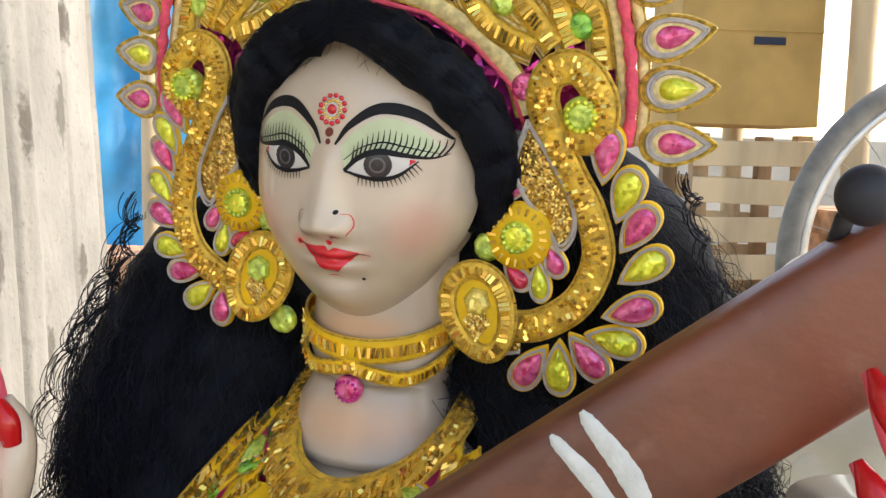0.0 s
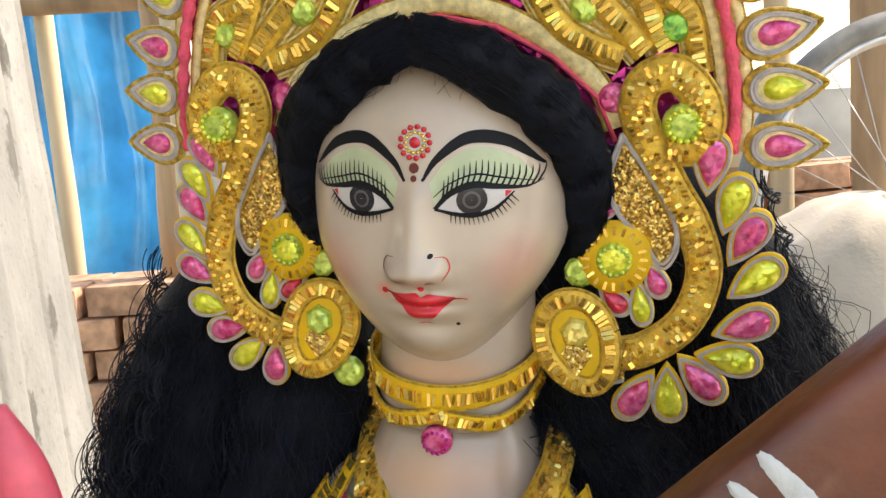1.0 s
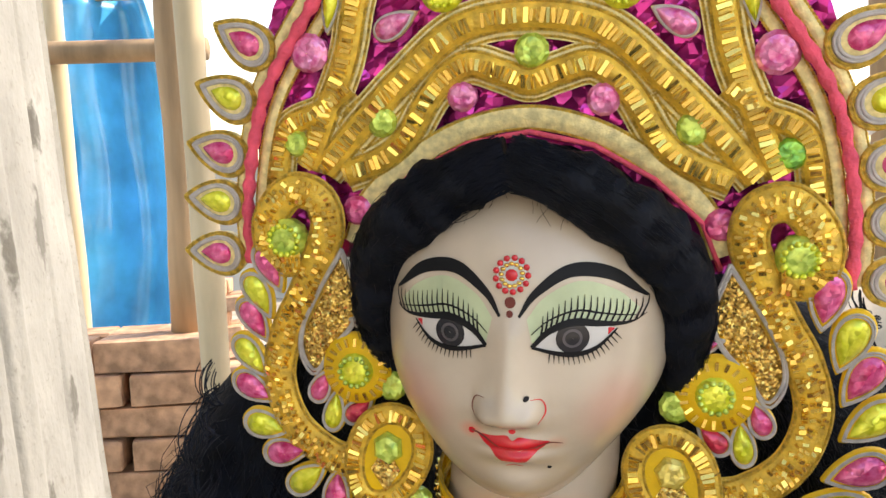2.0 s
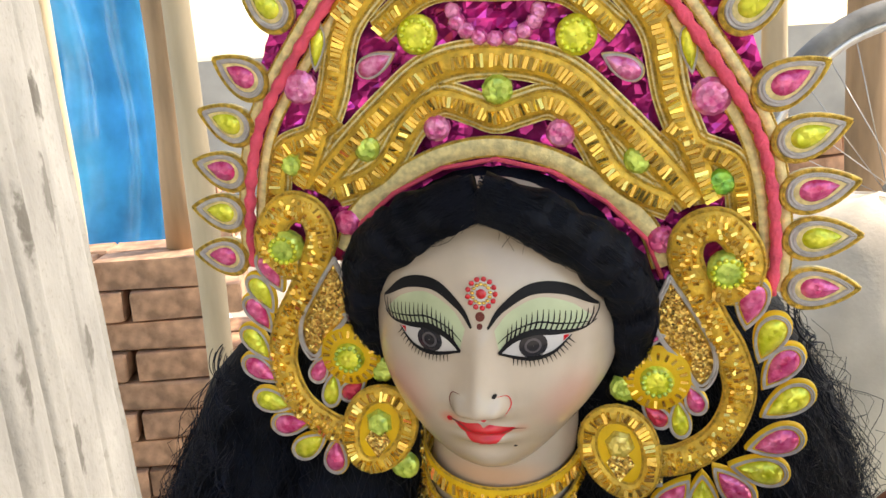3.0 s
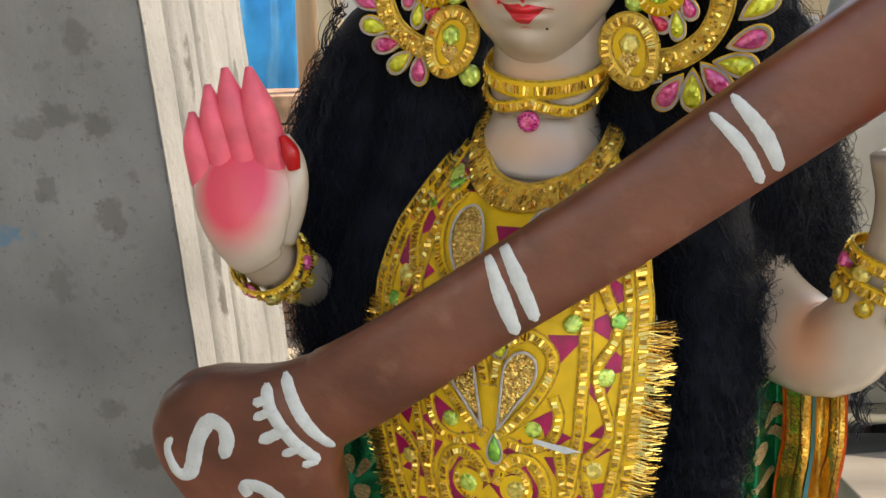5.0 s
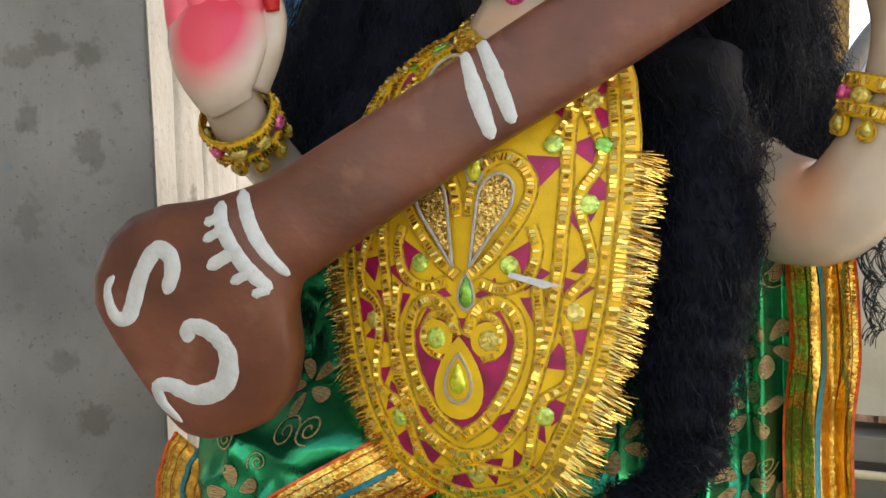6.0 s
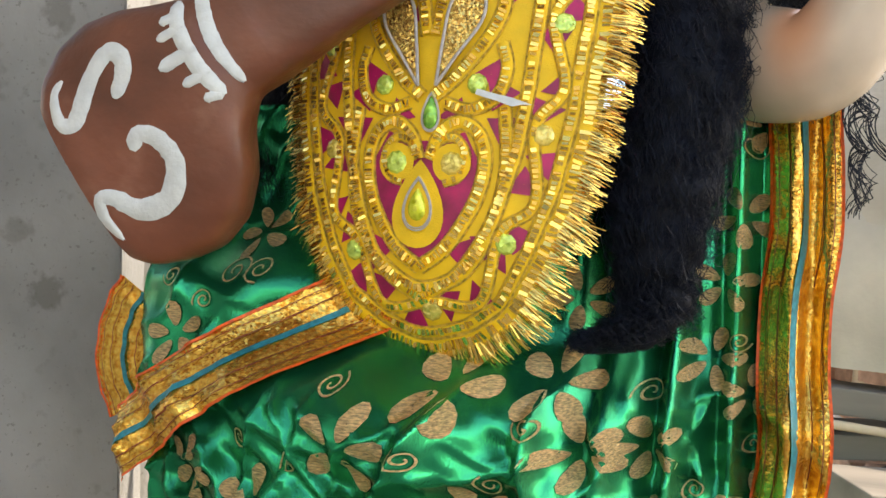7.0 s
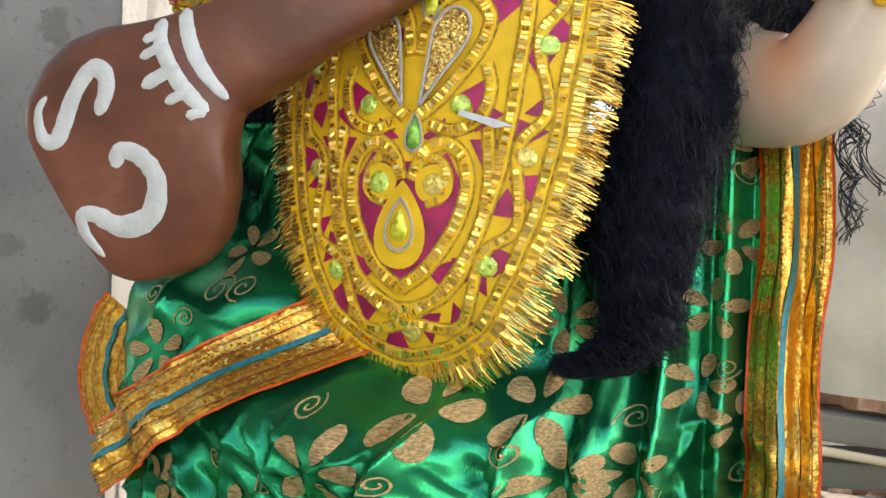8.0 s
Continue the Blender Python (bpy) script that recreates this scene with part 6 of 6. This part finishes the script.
# ---- sari ----
def sari_base(u, v, h=0.0):
    """The draped cloth over body and lap, with hanging folds on the idol's left."""
    k = 4.2 if u > -0.05 else 1.45
    w = 0.036 - k * (min(u, 0.15) + 0.05) ** 2 - 1.15 * max(0, min(u, 0.195) - 0.15) - 0.35 * max(0, u - 0.195)
    w -= 0.070 * step(-0.190, -0.125, v) * bell(u + 0.01, 0.16)
    w -= 0.055 * step(-0.115, -0.06, v) * step(-0.04, -0.085, u)
    right = step(0.05, 0.14, u)
    w += right * (0.012 * math.sin(u * 190 + 3.0 * noise.noise((u * 6, v * 3, 1)) + v * 4) + 0.006 * math.sin(u * 330 + v * 9))
    mid = bell(u - 0.02, 0.11) * bell(v + 0.24, 0.085)
    w += 0.030 * bell(u + 0.005, 0.07) * bell(v + 0.185, 0.028) - 0.012 * mid
    for a, b2, c, wd, hh in ((0.10, -0.22, 2.2, 0.014, 0.012), (0.05, -0.28, 1.6, 0.016, 0.010), (-0.05, -0.26, -1.4, 0.018, 0.010), (-0.12, -0.24, -0.9, 0.016, 0.008), (0.0, -0.33, 0.25, 0.016, 0.012), (0.02, -0.205, -0.30, 0.010, 0.008)):
        d = ((v - b2) - (u - a) * c) / math.sqrt(1 + c * c)
        w += hh * bell(d, wd) * bell(math.hypot(u - a, v - b2), 0.10)
    # folds that fan out from below the panel, and sagging folds across the lap
    low = step(-0.135, -0.19, v)
    ang = math.atan2(u - 0.075, -0.06 - v)
    rr = math.hypot(u - 0.075, v + 0.06)
    fan = 1 - abs(math.sin(ang * 7.5 + 0.9 * noise.noise((u * 9, v * 9, 8))))
    w += 0.026 * fan ** 2.6 * low * step(0.06, 0.14, rr) * step(-0.10, 0.0, u) * (1 - 0.6 * right)
    sag = v + 0.215 - 2.2 * (u - 0.01) ** 2 + 0.012 * noise.noise((u * 12, v * 4, 3))
    w += (0.016 * (1 - abs(math.sin(sag * 52))) ** 2) * low * bell(u - 0.02, 0.085)
    w += (0.014 * (1 - abs(noise.noise((u * 15 + v * 8, v * 13 - u * 6, 2.5)))) ** 6 + 0.008 * (1 - abs(noise.noise((u * 31 - v * 12, v * 24, 6.5)))) ** 6) * max(low, 0.7 * step(-0.10, -0.16, u))
    w += 0.0016 * math.sin((u * 0.8 + v) * 330 + 6 * noise.noise((u * 8, v * 8, 4))) * low * bell(u, 0.2)
    left = step(-0.10, -0.25, u)
    w += 0.009 * left * math.sin(u * 75 + v * 60 + 3 * noise.noise((u * 9, v * 9, 6))) + 0.006 * noise.noise((u * 22, v * 22, 5)) - 14 * max(0, -0.205 - u) ** 2
    return (u, v, w + h)


def sari_side(u):
    """Where the cloth ends at its top."""
    return lerp(-0.03, 0.06, step(0.04, 0.13, u)) if u > -0.05 else lerp(lerp(-0.03, 0.02, step(-0.05, -0.10, u)), -0.085, step(-0.15, -0.235, u))


def flower_print(s, u, v, r, a0, rnd, petals=5):
    for k in range(petals):
        q = a0 + 2 * math.pi * k / petals + rnd.uniform(-0.1, 0.1)
        n = 12
        ca, sa = math.cos(q), math.sin(q)
        out = []
        for i in range(n):
            p = 2 * math.pi * i / n
            x, y = r * (0.62 + 0.40 * math.cos(p)), r * 0.225 * math.sin(p) * (1.0 + 0.30 * math.cos(p))
            out.append((x * ca - y * sa, x * sa + y * ca))
        c = (r * 0.62 * ca, r * 0.62 * sa)
        s.grid([[sari_base(u + lerp(c[0], x, f), v + lerp(c[1], y, f), 0.0011) for x, y in out] for f in (1, 0.5, 0.02)], PRINT, close_u=True)


def spiral_print(s, u, v, r, a0, sd):
    rows = []
    for i in range(30):
        f = i / 29
        q = a0 + sd * f * 11
        rr = r * (0.12 + 0.88 * f)
        rows.append([sari_base(u + (rr + o) * math.cos(q), v + (rr + o) * math.sin(q), 0.0011) for o in (-0.0006, 0.0006)])
    s.grid(rows, PRINT)


def border(parent, line, width, n=60, lift=0.004, surface=sari_base):
    """A woven gold edge along a line on the cloth: stripes, a teal line and red piping."""
    c = spline([(*p, 0) for p in line], n)

    def row(i, f, h):
        t = (c[min(i + 1, n - 1)] - c[max(i - 1, 0)]).normalized()
        return surface(c[i].x - t.y * width / 2 * f, c[i].y + t.x * width / 2 * f, lift + h)
    s = Shape()
    s.grid([[row(i, -1 + 2 * j / 10, 0.0012 * noise.noise((i * 0.25, j * 0.1, 3)) + 0.0026 * noise.noise((i * 0.42, 0.3, 9))) for j in range(11)] for i in range(n)], ZARI)
    ob = part("gold_border", s, parent, "woven gold border with a teal stripe")
    for name, f0, f1, mt in (("teal_stripe", -0.08, 0.08, TEAL), ("woven_line", -0.47, -0.44, MAROON), ("woven_line", 0.44, 0.47, MAROON), ("woven_line", -0.78, -0.755, MAROON), ("woven_line", 0.755, 0.78, MAROON), ("piping", -1.03, -0.95, ORANGE), ("piping", 0.95, 1.03, ORANGE)):
        s = Shape()
        s.grid([[row(i, f, 0.0016 + 0.0026 * noise.noise((i * 0.42, 0.3, 9))) for f in (f0, (f0 + f1) / 2, f1)] for i in range(n)], mt)
        part(name, s, ob)
    return ob


def sari():
    rnd = random.Random(31)
    t = thing("sari", BODY, "shiny green satin sari with gold flower print and border", "garment")
    s = Shape()
    nu, nv = 260, 220
    rows = []
    for i in range(nv + 1):
        f = i / nv
        rows.append([])
        for j in range(nu + 1):
            u0 = lerp(-0.225, 0.240, j / nu)
            v = lerp(-0.47, sari_side(u0), f)
            edge = lerp(-0.235, -0.188, step(-0.15, -0.25, v)) - 0.10 * step(-0.27, -0.47, v) + 0.006 * noise.noise((v * 30, 2, 2))
            rows[-1].append(sari_base(lerp(edge, 0.240, j / nu), v))
    s.grid(rows, GREEN)
    part("cloth", s, t)
    # back of the drape, closing the body
    s = Shape()
    back = []
    for i in range(12):
        v = lerp(-0.47, -0.06, i / 11)
        back.append([(lerp(-0.30, 0.22, j / 16), v, -0.24 - 0.10 * math.sin(math.pi * j / 16)) for j in range(17)])
    s.grid([r[::-1] for r in back], GREEN)
    part("back_cloth", s, t)
    # sleeve under the raised hand
    s = Shape()
    inv = BODY.inverted()
    arm = spline([(-0.2400, 0.575, 0.988), (-0.236, 0.60, 0.976), (-0.225, 0.66, 0.94)], 18)
    s.tube([inv @ q for q in arm], [0.029 + 0.002 * math.sin(i * 1.7) for i in range(18)], GREEN, n=24)
    part("sleeve", s, t)
    s = Shape()
    s.tube([inv @ q for q in arm[:4]], 0.0315, ZARI, n=24, caps=False)
    part("sleeve_border", s, t, "woven gold sleeve edge")
    fl = [(0.025, -0.163, 0.029), (0.080, -0.160, 0.028), (0.098, -0.203, 0.027), (0.131, -0.203, 0.024), (-0.022, -0.200, 0.030), (0.179, -0.041, 0.025), (0.191, -0.170, 0.022), (0.164, -0.145, 0.024), (0.169, -0.090, 0.024),
          (-0.183, -0.150, 0.024), (-0.142, -0.232, 0.026), (0.040, -0.245, 0.028), (-0.085, -0.245, 0.027), (0.083, -0.106, 0.024), (0.142, -0.260, 0.026), (0.195, -0.250, 0.025), (-0.150, -0.075, 0.022), (-0.062, -0.290, 0.027),
          (0.09, -0.29, 0.026), (-0.15, -0.31, 0.028), (0.0, -0.33, 0.027), (0.15, -0.34, 0.026), (-0.20, -0.37, 0.028), (0.19, 0.03, 0.022)]
    for u, v, r in fl:
        p = Shape()
        flower_print(p, u, v, r * 0.94, rnd.uniform(0, 6), rnd)
        part("flower_print", p, t, "gold printed flower")
    for u, v, r in ((-0.149, -0.104, 0.012), (-0.130, -0.101, 0.010), (-0.191, -0.110, 0.008), (-0.041, -0.166, 0.008), (0.072, -0.184, 0.008), (0.130, -0.167, 0.009), (0.194, -0.208, 0.009), (0.181, -0.132, 0.008),
                    (0.183, 0.012, 0.009), (0.019, -0.200, 0.008), (0.055, -0.220, 0.008), (-0.06, -0.215, 0.008), (-0.165, -0.125, 0.008), (0.16, -0.235, 0.008), (0.15, -0.03, 0.008), (-0.10, -0.205, 0.007)):
        p = Shape()
        spiral_print(p, u, v, r, rnd.uniform(0, 6), rnd.choice((-1, 1)))
        part("spiral_print", p, t, "gold printed spiral")
    border(t, [(0.216, 0.065), (0.216, 0.03), (0.219, 0.0), (0.221, -0.05), (0.217, -0.10), (0.218, -0.15), (0.223, -0.21), (0.216, -0.30), (0.220, -0.45)], 0.050, lift=0.006)
    border(t, [(-0.228, -0.236), (-0.190, -0.209), (-0.135, -0.168), (-0.090, -0.140), (-0.040, -0.112)], 0.050, lift=0.010)
    flap = lambda u, v, h=0.0: (u, v, -0.022 - 0.35 * (v + 0.17) ** 2 + h)
    border(t, [(-0.232, -0.126), (-0.244, -0.150), (-0.246, -0.180), (-0.232, -0.210)], 0.050, n=24, lift=0.0, surface=flap)
    return t


def seat():
    s = Shape()
    m = BODY.copy()
    m.translation = (-0.10, 0.62, GROUND)
    s.box(pose(0, 0.025, 0, 0, 0, 0), 0.72, 0.05, 0.42, WOOD, 0.006)
    ob = part("low_platform", s, smooth=False)
    ob.matrix_world = m
    return tagged(ob, "low wooden platform under the seated idol", "platform")


ground()
roof()
yard_wall()
shade_wall()
post()
brick_stack(-0.72, 2.0, GROUND, 9, 2, "stack of dusty red bricks with a post standing on it")
tarp()
pole(-0.55, 2.06, GROUND + 0.60, 3.0, 0.034, WOOD, "weathered brown wooden pole standing on bricks", (0.03, 0))
pole(-0.452, 1.80, GROUND, 3.0, 0.026, PALEWOOD, "pale bamboo pole beside the brick stack", (0.01, 0), "bamboo_pole")
pole(0.86, 2.25, GROUND, 3.0, 0.030, PALEWOOD, "pale bamboo pole in the sunlit yard", (0.02, 0), "bamboo_pole")
pole(0.66, 2.55, GROUND, 3.0, 0.026, PALEWOOD, "slim pale bamboo pole in the sunlit yard", (-0.02, 0), "bamboo_pole")
pole(1.02, 2.10, GROUND, 3.0, 0.045, WOOD, "thick weathered wooden pole beside bricks", (0, 0))
pole(-0.86, 2.32, GROUND, 3.0, 0.022, PALEWOOD, "slim bamboo pole behind the post", (0.0, 0), "bamboo_pole")
rod_between("wooden_beam", (-1.5, 2.34, 1.655), (-0.50, 2.22, 1.63), 0.026, WOOD, "rough brown wooden beam tied across poles", "beam")
rod_between("bamboo_rail", (-1.7, 3.1, 1.93), (-0.5, 3.1, 1.93), 0.022, PALEWOOD, "bamboo rail that carries the tarpaulin", "rail")
pole(-0.75, 3.14, GROUND, 1.97, 0.024, PALEWOOD, "bamboo upright under the tarpaulin rail", (0, 0), "bamboo_pole")
pole(-1.60, 3.14, GROUND, 1.97, 0.024, PALEWOOD, "bamboo upright under the tarpaulin rail", (0, 0), "bamboo_pole")
brick_stack(1.05, 2.35, GROUND, 11, 2, "tall stack of dusty bricks in the yard", 12)
brick_stack(-1.2, 4.2, GROUND, 7, 3, "low pale stack of bricks far in the yard")
brick_stack(0.86, 1.56, GROUND, 5, 2, "low stack of bricks under a wheel", 8)
wheel((0.845, 1.62, 1.106), 0.33, 8)
cloth_heap("covered_mound", (0.60, 1.28, 0.70), (0.26, 0.20, 0.47), "cream cotton cloth draped in folds over a mound", 3.3)
cloth_heap("lower_cloth", (0.62, 1.22, 0.70), (0.27, 0.17, 0.30), "pale cloth sagging over stacked planks", 7.7, 5)
crate((0.62, 2.4, GROUND + 0.45), 0.30, 0.25, 0.46, 10, "pale slatted wooden crate on a brick base")
brick_stack(0.62, 2.36, GROUND, 7, 2, "brick base under a wooden crate", 10)
carton((0.60, 2.38, GROUND + 0.93), 0.34, 0.26, 0.36, 6)
for i, (x, y, z, a, w) in enumerate(((0.52, 1.12, 0.655, -8, 0.7), (0.60, 1.20, 0.60, 5, 0.8), (0.66, 1.02, 0.56, 14, 0.6), (0.55, 1.16, 0.50, -3, 0.9))):
    sp = Shape()
    sp.box(pose(x, y, z, 3 * i, 2 * (-1) ** i, a), w, 0.11, 0.035, PLANK, 0.003)
    tagged(part("plank", sp, smooth=False), "weathered grey plank in a rough pile", "plank", "piled planks")
rod_between("bamboo_stick", (0.30, 1.02, 0.645), (0.85, 1.12, 0.585), 0.006, PALEWOOD, "thin pale bamboo stick lying on rubble", "stick")
rubble("rubble", 0.28, 1.0, 0.85, 1.5, 320, DARKRUBBLE, "dark broken brick rubble among the planks", 5, (0.03, 0.075), 0.42)
rubble("broken_stone", -1.1, -0.2, 1.7, 3.4, 420, RUBBLE, "pale broken stones and plaster in the yard", 6, (0.02, 0.07))
rubble("debris", 0.3, 2.0, 1.9, 4.5, 420, RUBBLE, "pale broken brick debris in the yard", 9, (0.03, 0.10))
cloth_heap("plastic_sheet", (-0.80, 2.55, 0.42), (0.27, 0.2, 0.52), "crumpled white plastic sheet in the sun", 5.1, 7, WHITEPAINT)
idol()
wig()
instrument()
crown()
ear_ornament(-1)
ear_ornament(1)
bindi()
choker()
breastplate()
bangle((0.196, 0.430, 1.032), (0.12, -0.1, 0.5), 0.031, "gold cloth bangle with pink and amber stones")
bangle((-0.2615, 0.494, 1.027), (-0.10, -0.60, 0.36), 0.0275, "gold cloth bangle below the raised palm")
sari()
seat()
